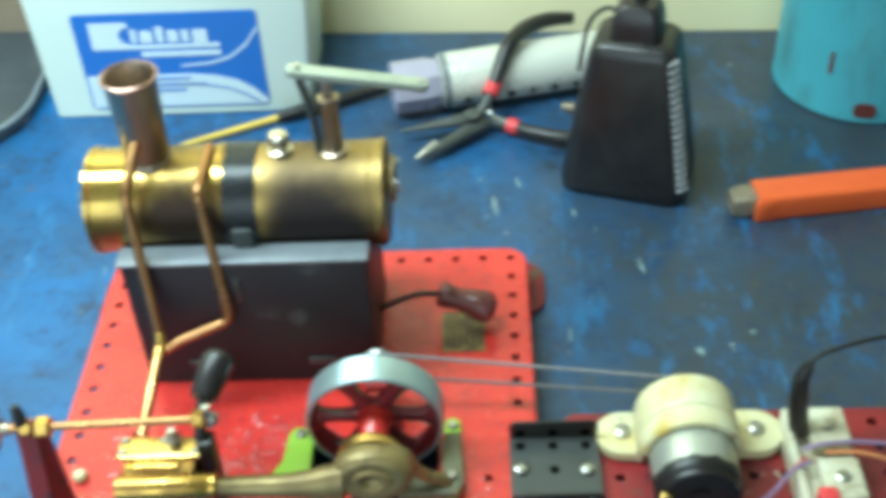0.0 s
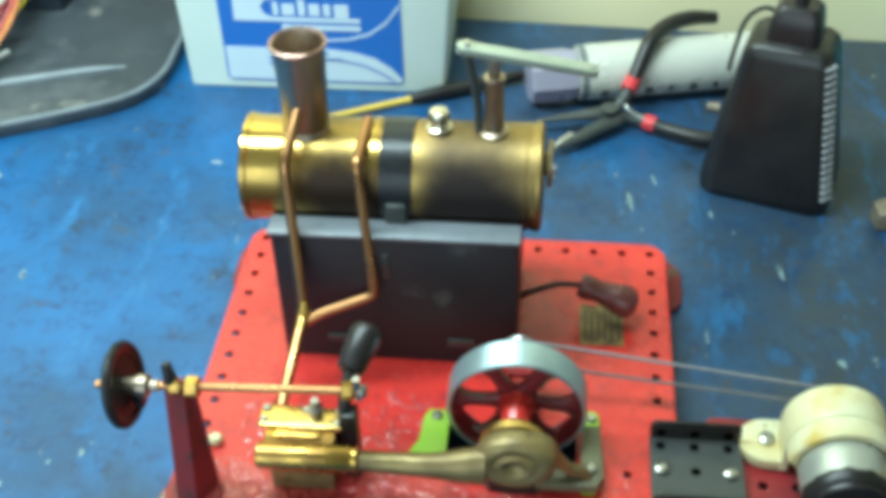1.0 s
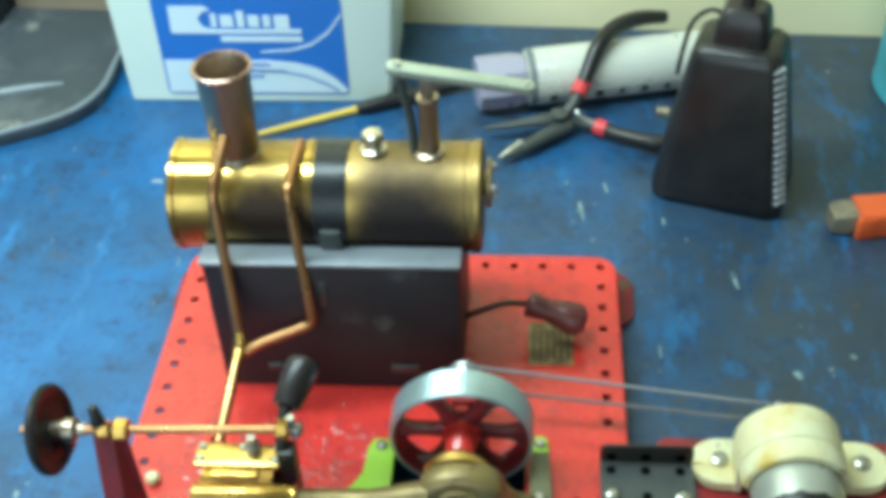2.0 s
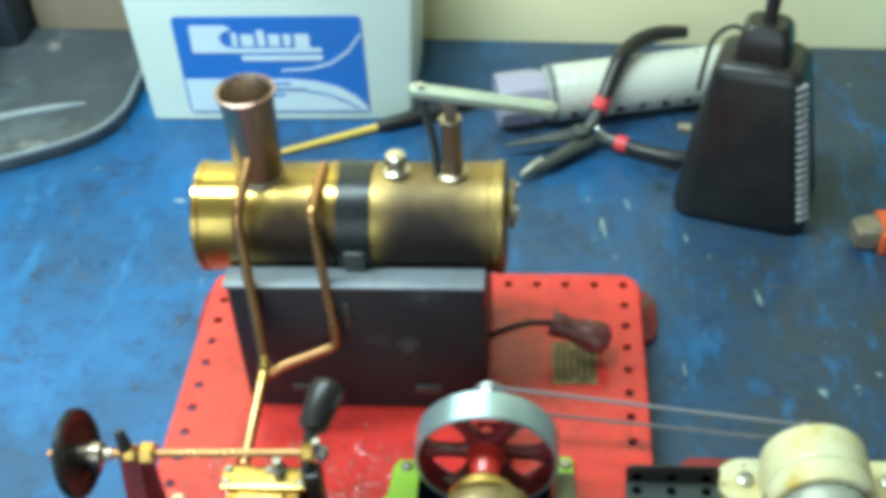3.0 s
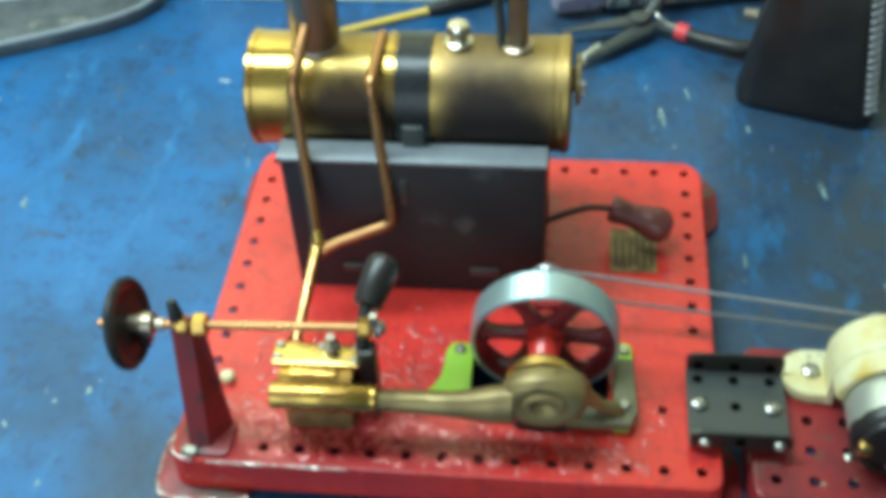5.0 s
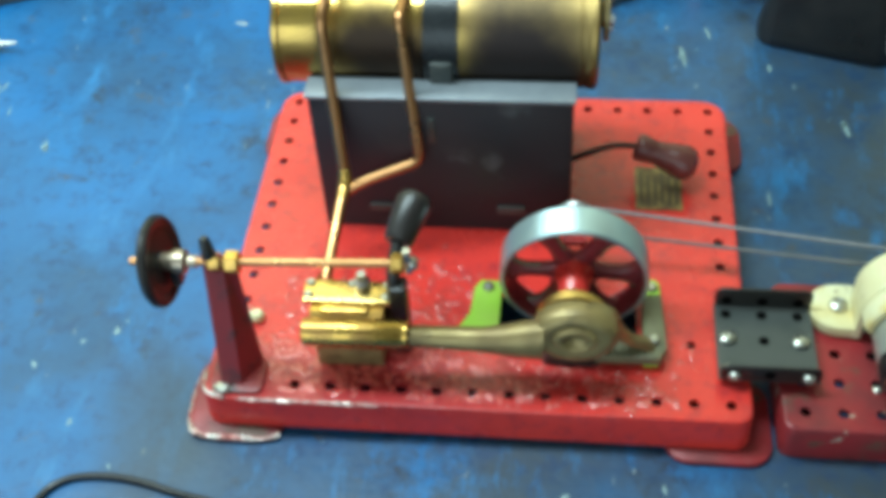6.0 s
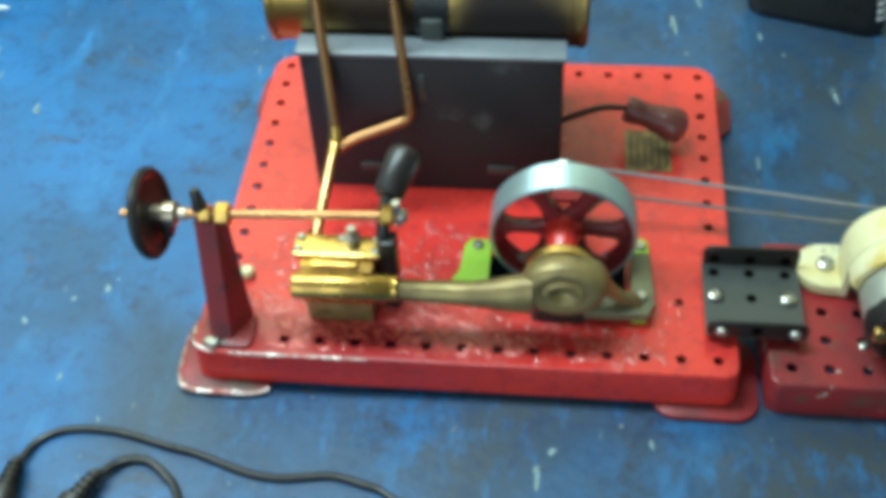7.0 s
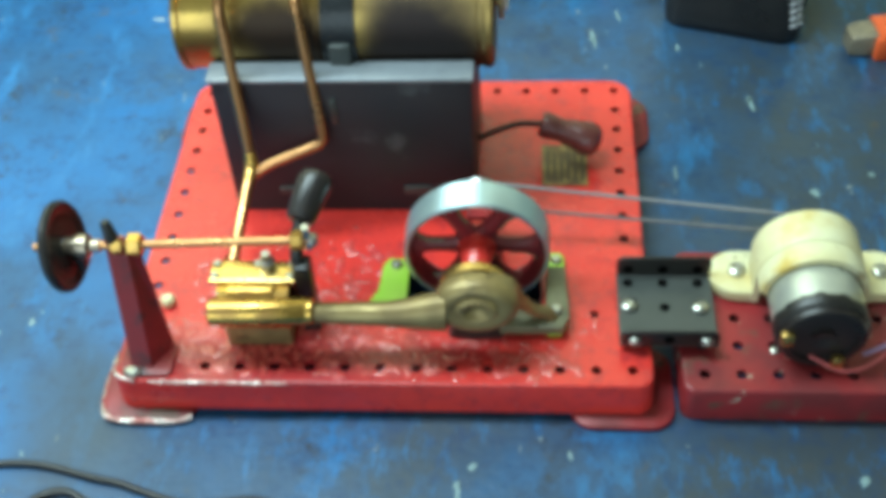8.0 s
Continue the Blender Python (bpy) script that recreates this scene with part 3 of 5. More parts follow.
# whistle with lever
whistle = part("whistle", lathe([(0.0058, -0.003), (0.0058, 0.0006), (0.005, 0.0012), (0.0038, 0.0014), (0.0038, 0.0225), (0.0041, 0.023), (0.0041, 0.0246), (0.0025, 0.0252), (0, 0.0254)], (0.1092, BY, 0.1135), "Z", 28), M_CHIMNEY, engine, "vertical brass whistle tube")
part("link", hose([(0.1035, BY, 0.114), (0.1028, BY, 0.128), (0.0998, BY, 0.1445), (0.0995, BY, 0.149)], 0.0017, 10, 4), M_DARK_METAL, whistle)
lever_m = Matrix.Translation((0.1212, BY - 0.001, 0.1466)) @ pose(0, 0, 0, 0, 9.5, 0)
lever = part("lever", prism(round_rect(-0.0262, 0.0262, -0.003, 0.003, 0.0024), -0.0015, 0.0015, 0.0003, lever_m), M_LEVER, whistle, "pale zinc whistle lever")
part("pin", rod((0.0992, BY - 0.001, 0.1476), (0.0992, BY - 0.001, 0.1532), 0.0015), M_STEEL, lever)
part("pin", rod((0.1442, BY - 0.001, 0.1399), (0.1442, BY - 0.001, 0.1449), 0.0013), M_STEEL, lever)
part("bracket", box(0.1068, 0.1115, BY - 0.0012, BY + 0.0012, 0.1375, 0.1478, 0.0004), M_CHIMNEY, whistle)

# steam pipes
PR = 0.0021
steam = part("steam_pipe", hose(bend_path([(0.0368, 0.1065, 0.1285), (0.0324, 0.0852, 0.1125), (0.0371, 0.069, 0.0525), (0.0342, 0.031, 0.0395)], 0.0042), PR, 16, 1), M_COPPER, engine, "bent copper steam pipe")
part("steam_pipe", hose(bend_path([(0.0608, 0.1145, 0.109), (0.0605, 0.113, 0.1158), (0.0595, 0.086, 0.1135), (0.065, 0.0733, 0.0592), (0.0435, 0.068, 0.0528), (0.0368, 0.0655, 0.049)], 0.0038), PR * 0.93, 16, 1), M_COPPER, engine)
part("solder_joint", hose([(0.0369, 0.0702, 0.0575), (0.0371, 0.0675, 0.0518), (0.0366, 0.061, 0.0498)], 0.0026, 14, 4, [0.0021, 0.0028, 0.0022]), M_BRIGHT, steam)

# slide-valve cylinder and crank casting
CYY, CYZ = 0.0125, 0.0372
part("cylinder", lathe([(0, 0), (0.0044, 0), (0.005, 0.0005), (0.005, 0.0335), (0.0047, 0.0339), (0.0047, 0.0365), (0.0025, 0.0368), (0, 0.0368)], (0.0303, CYY - 0.006, CYZ + 0.003), pose(0, 0, 0, 0, 88.2, 0), 32), M_BRIGHT, engine, "oily brass steam cylinder")
chest_shape = [(0.0085, 0.0365), (0.0085, 0.0405), (0.0135, 0.0432), (0.0245, 0.0432), (0.0245, 0.029), (0.0085, 0.029)]
chest = part("valve_chest", loft([[(x, y, z) for y, z in chest_shape] for x in (0.0318, 0.0572)]), M_BRIGHT, engine, "brass valve chest with a bolted cover", 20)
part("cover", box(0.0288, 0.0598, 0.0165, 0.0262, 0.0432, 0.0454, 0.0007), M_BRASS, chest)
part("cover_rib", box(0.0355, 0.0525, 0.0125, 0.0165, 0.0425, 0.0447, 0.0008), M_BRIGHT, chest)
part("foot_block", box(0.0325, 0.0565, 0.0095, 0.0255, H, 0.0292, 0.001), M_BRONZE, chest)
screw_mesh = mesh_of("screw", lathe([(0.0022, 0), (0.0022, 0.001), (0.0015, 0.0018), (0, 0.002)], seg=14), M_BOLT)
for x, y in ((0.0308, 0.0188), (0.0308, 0.0245), (0.0578, 0.0188), (0.0578, 0.0245), (0.0455, 0.0245)):
    part_at("screw", screw_mesh, chest, Matrix.Translation((x, y, 0.0453)) @ Matrix.Diagonal((0.7, 0.7, 0.6, 1)))
part("union", lathe([(0.0036, 0), (0.0036, 0.003), (0.0027, 0.0034), (0.0027, 0.005)], (0.0342, 0.0295, 0.0375), "Z", 6), M_BRIGHT, chest)
part("union", lathe([(0.003, 0), (0.003, 0.004), (0.0016, 0.005), (0.0016, 0.008), (0, 0.008)], (0.0495, 0.0225, 0.0453), "Z", 10), M_STEEL, chest)

# piston rod, guide and crank casing, one bronze casting
XC, ZC = 0.1226, 0.0395
cast = bmesh.new()
secs = []
for x, hw, z, hz in ((0.0672, 0.0038, 0.0392, 0.0036), (0.075, 0.0039, 0.039, 0.0038), (0.092, 0.0044, 0.0388, 0.0046), (0.1, 0.0052, 0.0392, 0.0058), (0.1075, 0.006, 0.04, 0.0075), (0.113, 0.006, 0.0405, 0.0085)):
    secs.append([(x, 0.0075 + hw * math.cos(a), z + hz * math.sin(a)) for a in [2 * math.pi * k / 20 for k in range(20)]])
loft(secs, cast)
casting = part("crank_casing", cast, M_BRONZE, engine, "dull bronze crank casing and piston guide", 60)
# oval crank cover with a dished boss, facing the bench edge
boss = lathe([(0, -0.0012), (0.0026, -0.0014), (0.0038, -0.0032), (0.005, -0.0036), (0.006, -0.0032), (0.0068, -0.0022), (0.0084, -0.0026), (0.0102, -0.0024), (0.0118, -0.0014), (0.0128, 0.0006), (0.0131, 0.003), (0.0126, 0.0055), (0, 0.006)], (0, 0, 0), pose(0, 0, 0, -98, 0, 0), 48)
bmesh.ops.transform(boss, matrix=Matrix.Translation((XC + 0.001, 0.0068, 0.0438)) @ Matrix.Diagonal((1.14, 1, 0.84, 1)), verts=boss.verts)
part("disc", boss, M_BRONZE, casting, "", 60)
part("bearing", lathe([(0.0112, 0), (0.0124, 0.0008), (0.0124, 0.0035), (0.0112, 0.0046), (0.007, 0.005), (0.007, 0.009), (0, 0.009)], (XC, 0.0155, ZC + 0.001), "Y", 40), M_BRASS, casting)
part("web", hose([(0.128, 0.0135, 0.0505), (0.1345, 0.0145, 0.046), (0.138, 0.0155, 0.0375), (0.1425, 0.017, 0.0305), (0.1485, 0.0185, 0.0265), (0.15, 0.018, 0.0215)], 0.003, 12, 5, [0.003, 0.0032, 0.0028, 0.0026, 0.0026, 0.003], 0.9), M_BRONZE, casting)
# pedestal takes black for the deep shade below the casing
part("pedestal", loft([[(x, y, z) for x, y in round_rect(XC - w, XC + w, 0.0135, 0.022, 0.003, 3)] for z, w in ((H, 0.0105), (0.0235, 0.0095), (0.0315, 0.009))]), M_BLACK, casting, "pedestal coloured black for the shade under the casing")

# green frame plate round the flywheel slot
frame_outline = [(0.0775, 0.021), (0.0775, 0.0245), (0.082, 0.0285), (0.0852, 0.0345), (0.0862, 0.047), (0.0882, 0.0505), (0.0945, 0.0505), (0.0962, 0.0485), (0.0962, 0.0225), (0.1482, 0.0225), (0.1482, 0.052), (0.1498, 0.0538), (0.1528, 0.0538), (0.1545, 0.052), (0.1555, 0.0185), (0.153, 0.0145), (0.1482, 0.0145), (0.146, 0.0195), (0.115, 0.0195), (0.1, 0.0205)]
frame_plate = part("frame_plate", prism(frame_outline, H + 0.0002, H + 0.0024, 0.0004), M_GREEN, engine, "lime green steel frame plate")
part("angle", prism([(0.131, 0.0135), (0.131, 0.0228), (0.1476, 0.0228), (0.148, 0.043), (0.1548, 0.043), (0.156, 0.0185), (0.1535, 0.0135)], H + 0.0025, H + 0.0068, 0.0006), M_OLIVE, frame_plate, "dirty olive bearing angle")
for x, y, z in ((0.0912, 0.0468, H + 0.0023), (0.1515, 0.0495, H + 0.0023), (0.1512, 0.021, H + 0.0071)):
    part_at("screw", screw_mesh, frame_plate, Matrix.Translation((x, y, z)))

# flywheel
FY0, FY1, FR = 0.0342, 0.0462, 0.0264
fly = part("flywheel", lathe([(FR - 0.0016, 0), (FR - 0.0004, 0), (FR, 0.0004), (FR, FY1 - FY0 - 0.0004), (FR - 0.0004, FY1 - FY0), (FR - 0.0016, FY1 - FY0), (FR - 0.0016, 0)], (0, 0, 0), "Y", 72), M_RIM, engine, "silver-rimmed flywheel with wine-red spokes")
fly.location = (XC, FY0, ZC)
part("inner_rim", lathe([(FR - 0.0016, 0.0003), (FR - 0.0022, 0.0006), (FR - 0.0036, 0.004), (FR - 0.0038, 0.009), (FR - 0.0016, 0.0116)], (XC, FY0, ZC), "Y", 60), M_SPOKE, fly)
part("hub", lathe([(0, -0.0075), (0.0046, -0.0075), (0.0052, -0.0065), (0.0058, 0.0), (0.0072, 0.004), (0.0072, 0.011), (0, 0.011)], (XC, FY0, ZC), "Y", 28), M_RED, fly, "red wheel hub")
for k in range(6):
    m = Matrix.Translation((XC, FY0 + 0.0062, ZC)) @ pose(0, 0, 0, 0, 60 * k + 30, 0)
    # waisted spoke that flares into the rim
    sp = loft([[(w * math.cos(a), 0.0026 * math.sin(a), h) for a in [2 * math.pi * q / 14 for q in range(14)]] for h, w in ((0.0045, 0.005), (0.008, 0.0038), (0.012, 0.003), (0.0165, 0.003), (0.0195, 0.004), (0.0216, 0.0062), (0.0232, 0.009))], None, m)
    part("spoke", sp, M_SPOKE, fly)
    # olive highlight of the spoke edge, drawn as a thin bead
    edge = hose([m @ Vector((sx * w, -0.0012, h)) for sx, h, w in ((1, 0.0228, 0.0082), (1, 0.0205, 0.005), (1, 0.017, 0.0032), (1, 0.012, 0.0031))], 0.0005, 6, 4)
    part("glint_edge", edge, M_OLIVE, fly, "olive highlight drawn along the spoke edge")
axle = part("axle", rod((XC, 0.018, ZC), (XC, 0.073, ZC), 0.002), M_STEEL, engine)
part("pulley", lathe([(0, 0), (0.0068, 0), (0.007, 0.0005), (0.006, 0.002), (0.006, 0.0024), (0.007, 0.004), (0.0068, 0.0045), (0, 0.0045)], (XC, 0.0637, ZC), "Y", 32), M_STEEL, axle)
part("rear_bearing", loft([[(x, y, z) for x, y in round_rect(XC - w, XC + w, 0.05, 0.056, 0.001, 2)] for z, w in ((H, 0.009), (0.03, 0.006), (ZC + 0.004, 0.004))]), M_DARK_RED, engine)

# governor shaft with handwheel
SY, SZ = 0.0128, 0.0662
shaft = part("shaft", rod((-0.0265, SY, SZ), (0.0702, SY, SZ), 0.0015, seg=16, round_end=0.0003), M_COPPER, engine, "thin bronze control shaft")
wheel_profile = [(0.003, 0.0012), (0.0045, 0.0006), (0.0115, 0.0008), (0.0125, 0.0001), (0.0148, 0.0), (0.0158, 0.0009), (0.0158, 0.0026), (0.0148, 0.0036), (0.0125, 0.0034), (0.0115, 0.0026), (0.004, 0.0028), (0.003, 0.0028)]
handwheel = part("handwheel", lathe(wheel_profile, (-0.0178, SY, SZ), pose(0, 0, 0, 0, 85, 0), 48), M_WHEEL, shaft, "worn black disc handwheel")
part("hub", lathe([(0, 0.0), (0.0032, 0), (0.0034, 0.004), (0.0042, 0.0045), (0.0042, 0.008), (0.0022, 0.0092), (0.0022, 0.012), (0, 0.012)], (-0.0152, SY, SZ), "X", 20), M_CHIMNEY, shaft)
part("crank_web", box(-0.0135, -0.0095, SY - 0.003, SY + 0.002, SZ - 0.0095, SZ - 0.002, 0.001), M_BLACK, shaft)
hexnut = mesh_of("nut", lathe([(0.0016, -0.0022), (0.0036, -0.0022), (0.004, -0.0018), (0.004, 0.0018), (0.0036, 0.0022), (0.0016, 0.0022)], (0, 0, 0), "X", 6), M_BRIGHT, 20)
for x, s in ((0.0032, 0.85), (0.0092, 1.0), (0.0648, 0.85)):
    part_at("nut", hexnut, shaft, Matrix.Translation((x, SY, SZ)) @ pose(0, 0, 0, 20 + x * 900) @ Matrix.Diagonal((s * 1.1, s, s, 1)))
part("stud", rod((0.0682, SY, SZ - 0.004), (0.0682, SY, SZ + 0.006), 0.0013), M_STEEL, shaft)
part("end_screw", lathe([(0, 0), (0.0024, 0), (0.0026, 0.001), (0.0018, 0.0024), (0, 0.0026)], (0.0692, SY, SZ), "X", 12), M_BOLT, shaft)
shaft.matrix_basis = Matrix.Translation((-0.026, SY, SZ)) @ pose(0, 0, 0, 0, -2.6, 0) @ Matrix.Translation((0.026, -SY, -SZ))
# red pylon: two tapered leaves folded at the corner
pyl = bmesh.new()
for quad, d in (([(0.0, -0.0035, H), (0.007, -0.003, H), (0.0058, SY, SZ + 0.0045), (-0.0012, SY, SZ + 0.005)], (0, 0.0012, 0)),
                ([(0.007, -0.003, H), (0.013, 0.0085, H), (0.0092, SY + 0.0018, SZ - 0.001), (0.0058, SY, SZ + 0.0045)], (-0.001, 0.0006, 0))):
    a = [Vector(q) for q in quad]
    loft([[tuple(v) for v in a], [tuple(v + Vector(d)) for v in a]], pyl)
pylon = part("pylon", pyl, M_DARK_RED, engine, "dark red folded bracket for the shaft", 30)
part("ear", rod((0.0016, SY + 0.0005, SZ + 0.003), (0.0008, SY + 0.001, SZ + 0.0118), 0.0026, 0.0018, 10, round_end=0.0006), M_BLACK, pylon)
part("toe", prism(round_rect(-0.0045, 0.0142, -0.0055, 0.01, 0.003), H + 0.0002, H + 0.0016, 0.0004), M_DARK_RED, pylon)
part_at("screw", screw_mesh, pylon, Matrix.Translation((0.0002, -0.0042, H + 0.0012)) @ Matrix.Diagonal((1.5, 1.0, 0.8, 1)))
part("cream_nut", lathe([(0.0015, 0), (0.0026, 0.0004), (0.0029, 0.0014), (0.0027, 0.003), (0.0018, 0.0039), (0, 0.004)], (0.0062, 0.0288, H), "Z", 12), M_CREAM, pylon, "yellowed cream nut")
# reversing lever with black grip
rev = part("reversing_lever", hose([(0.0585, 0.0215, 0.03), (0.0605, 0.019, 0.045), (0.0612, 0.0215, 0.0565), (0.0623, 0.029, 0.0633)], 0.0024, 10, 5, None, 1.0), M_BLACK, engine, "black reversing lever with a plastic grip")
grip0, grip1 = Vector((0.0622, 0.0285, 0.0632)), Vector((0.067, 0.0435, 0.0686))
part("grip", lathe([(0, 0), (0.0044, 0.0), (0.0052, 0.001), (0.0064, 0.0145), (0.0064, 0.0165), (0.0056, 0.018), (0.003, 0.0186), (0, 0.0186)], grip0, along(grip0, grip1), 20), M_BLACK_GLOSS, rev, "glossy black plastic grip")
part("block", box(0.0595, 0.0655, 0.0165, 0.0235, H, 0.052, 0.001), M_BLACK, rev)

# burner with wooden knob, and gold decal on the plate
burner = part("burner_handle", hose([(0.1185, 0.106, 0.0305), (0.127, 0.107, 0.0345), (0.137, 0.1095, 0.0365), (0.147, 0.1105, 0.0355)], 0.0013, 10, 5), M_BLACK, engine, "bent black wire burner handle with a brown knob")
k0, k1 = Vector((0.1455, 0.112, 0.0345)), Vector((0.1685, 0.1075, 0.0285))
part("knob", lathe([(0, 0), (0.0046, 0.0003), (0.0055, 0.002), (0.0049, 0.0065), (0.0047, 0.009), (0.0062, 0.015), (0.0072, 0.02), (0.0064, 0.0235), (0.0035, 0.0255), (0, 0.026)], k0, along(k0, k1), 24), M_BROWN, burner, "turned reddish-brown wooden knob")
decal = part("decal", box(0.1465, 0.165, 0.0925, 0.1165, H + 0.0001, H + 0.0005), M_DECAL, engine, "small gold and black maker's decal")
for k in range(6):
    x = 0.1482 + k * 0.0028
    part("bar", box(x, x + 0.0012, 0.0945 + 0.001 * (k % 2), 0.1135 - 0.0015 * (k % 3), H + 0.0005, H + 0.0008), M_DECAL_INK, decal)

# oil and water drops on the plate
random.seed(11)
drops = bmesh.new()
for k in range(1250):
    if k < 790:
        x, y = random.gauss(0.08, 0.052), abs(random.gauss(0.0, 0.02)) - 0.003
    elif k > 1000:
        x, y = random.uniform(-0.002, 0.15), random.gauss(0.002, 0.006)
    elif k < 910:
        x, y = random.gauss(0.074, 0.012), random.gauss(0.045, 0.012)
    else:
        x, y = random.gauss(0.02, 0.01), random.gauss(0.008, 0.007)
    if not (-0.004 < x < 0.166 and -0.005 < y < 0.077):
        continue
    if 0.092 < x < 0.15 and 0.015 < y < 0.05:
        continue
    if abs(y) < 0.0026 and abs((x + P / 2) % P - P / 2) < 0.0028:
        continue
    r = random.uniform(0.0003, 0.0014) * (0.8 if k > 790 else 1)
    lathe([(r, 0), (r * 0.85, r * 0.15), (r * 0.5, r * 0.26), (0, r * 0.3)], (x, y, H), Matrix.Rotation(random.uniform(0, 6), 4, "Z") @ Matrix.Diagonal((random.uniform(0.7, 2.8), random.uniform(0.7, 1.2), 1, 1)), 8, drops)
tagged(part("oil_film", drops, M_DROPS, base_plate, "glistening oily drops", 80), kind="stuff")
# pale beads: the wet highlight drawn along the front lip, paint chipped to bright metal round the corner foot
for pts, r in (([(0.006, -0.0073, 0.0178), (0.02, -0.0074, 0.0179), (0.036, -0.0073, 0.0179), (0.047, -0.0072, 0.0177), (0.056, -0.0071, 0.0174)], 0.0007),
               ([(-0.0150, 0.012, 0.0022), (-0.0152, 0.003, 0.0022), (-0.0148, -0.006, 0.0022), (-0.0128, -0.0112, 0.0022)], 0.0008),
               ([(-0.0145, -0.008, 0.002), (-0.0125, -0.0112, 0.002), (-0.007, -0.0131, 0.002), (0.004, -0.0132, 0.002), (0.014, -0.0131, 0.002), (0.0195, -0.011, 0.002)], 0.0012),
               ([(-0.0075, 0.006, 0.0178), (-0.0076, 0.001, 0.0178), (-0.006, -0.0045, 0.0178), (0.001, -0.0072, 0.0178)], 0.0008)):
    part("chip_gloss_edge", hose(pts, r, 8, 6, [r * 0.4, r, r * 0.65, r * 1.15, r * 0.6, r, r * 0.4][:len(pts)]), M_CHIP_GLOSS, base_plate, "pale edge: wet highlight on the lip, chips on the foot")

# ---- coupling plate ----
couple = thing("coupling_plate", "dark grey flanged perforated plate bolted across two red plates", "metal plate", (0.1905, 0.026, H))
pl = bmesh.new()
profile = [(0.0085, 0.0215), (0.0086, 0.0205), (0.0092, 0.0199), (0.0102, 0.0194), (0.0405, 0.0194), (0.0415, 0.0199), (0.0421, 0.0205), (0.0422, 0.0215), (0.0412, 0.0215), (0.0411, 0.0212), (0.0402, 0.0204), (0.0105, 0.0204), (0.0096, 0.0212), (0.0095, 0.0215)]
loft([[(x, y, z + 0.0004) for y, z in profile] for x in (0.1736, 0.208)], pl)
channel = part("channel", pl, M_DARK_METAL, couple, "dark grey enamelled flanged plate")
for y, top in ((0.0085, 0.0288), (0.0412, 0.0312)):
    upright = Matrix(((1, 0, 0, 0), (0, 0, -1, y + 0.001), (0, 1, 0, 0), (0, 0, 0, 1)))
    part("flange", prism(round_rect(0.1736, 0.208, 0.0212, top, 0.003), 0, 0.001, 0.0002, upright), M_BLACK, channel, "black turned-up flange")
hole_mesh = mesh_of("hole", lathe([(0.0019, 0), (0.0019, 0.0002), (0, 0.0002)], seg=14), M_HOLE)
for x, y in ((0.1778, 0.0382), (0.1905, 0.0382), (0.2032, 0.0382), (0.1905, 0.0265)):
    part_at("hole", hole_mesh, couple, Matrix.Translation((x, y, 0.0208)))
for x in (0.1778, 0.1905, 0.2032):
    part_at("hole", hole_mesh, couple, Matrix.Translation((x, 0.0084, 0.0248)) @ pose(0, 0, 0, 90, 0, 0))
    part_at("hole", hole_mesh, couple, Matrix.Translation((x, 0.0410, 0.0252)) @ pose(0, 0, 0, 90, 0, 0))
bolt_mesh = mesh_of("bolt", lathe([(0.0028, 0), (0.003, 0.0006), (0.0027, 0.0016), (0.0016, 0.0022), (0.0013, 0.0016), (0, 0.0016)], seg=20), M_BOLT)
for x, y in ((0.1778, 0.0268), (0.2032, 0.0262)):
    part_at("bolt", bolt_mesh, couple, Matrix.Translation((x, y, 0.0208)))
for x in (0.1785, 0.2035):
    part_at("bolt", bolt_mesh, couple, Matrix.Translation((x, 0.0083, 0.0245)) @ pose(0, 0, 0, 90, 0, 0) @ Matrix.Diagonal((0.85, 0.7, 0.8, 1)))
part_at("bolt", bolt_mesh, couple, Matrix.Translation((0.1772, 0.0128, 0.0206)) @ Matrix.Diagonal((0.9, 0.9, 0.5, 1)))

# ---- generator unit ----
gen = thing("generator_unit", "small electric motor clamped to a red perforated plate as a generator", "motor", (0.26, 0.023, 0))
GZ = 0.0165
bm, glim = perforated(11, 5, lambda i, j: True, set(), 0.2028, 0.0, GZ, 0.0012, 0.002, 0.0045, 0.003)
skirt(glim, 0.0045, 0.003, [(0, GZ), (0.0008, GZ - 0.0003), (0.0012, GZ - 0.001), (0.0013, 0.0003), (0.0003, 0.0003), (0.0002, GZ - 0.0014)], bm)
part("mounting_plate", bm, M_RED_WORN, gen, "dull red perforated flanged plate")
MX, MZ = 0.241, 0.0325
can = part("motor_can", lathe([(0, 0), (0.0145, 0), (0.0154, 0.0012), (0.0158, 0.003), (0.0158, 0.041), (0.014, 0.0435), (0.005, 0.044), (0.0016, 0.0442), (0.0016, 0.0535), (0, 0.0535)], (MX, 0.0055, MZ), "Y", 48), M_CAN, gen, "round pale metal motor can")
part("end_cap", lathe([(0, 0.001), (0.004, 0.0), (0.004, 0.0016), (0.0115, 0.0014), (0.0118, 0.0), (0.0142, 0.0002), (0.0148, 0.001), (0.0148, 0.0032), (0, 0.0032)], (MX, 0.0025, MZ), "Y", 40), M_BLACK_GLOSS, can, "black plastic motor end cap")
for a in (172, 300):
    x, z = MX + 0.0125 * math.cos(radians(a)), MZ + 0.0125 * math.sin(radians(a))
    part("solder_tag", box(x - 0.0022, x + 0.0022, 0.0002, 0.0032, z - 0.003, z + 0.003, 0.0008), M_BRASS, can)
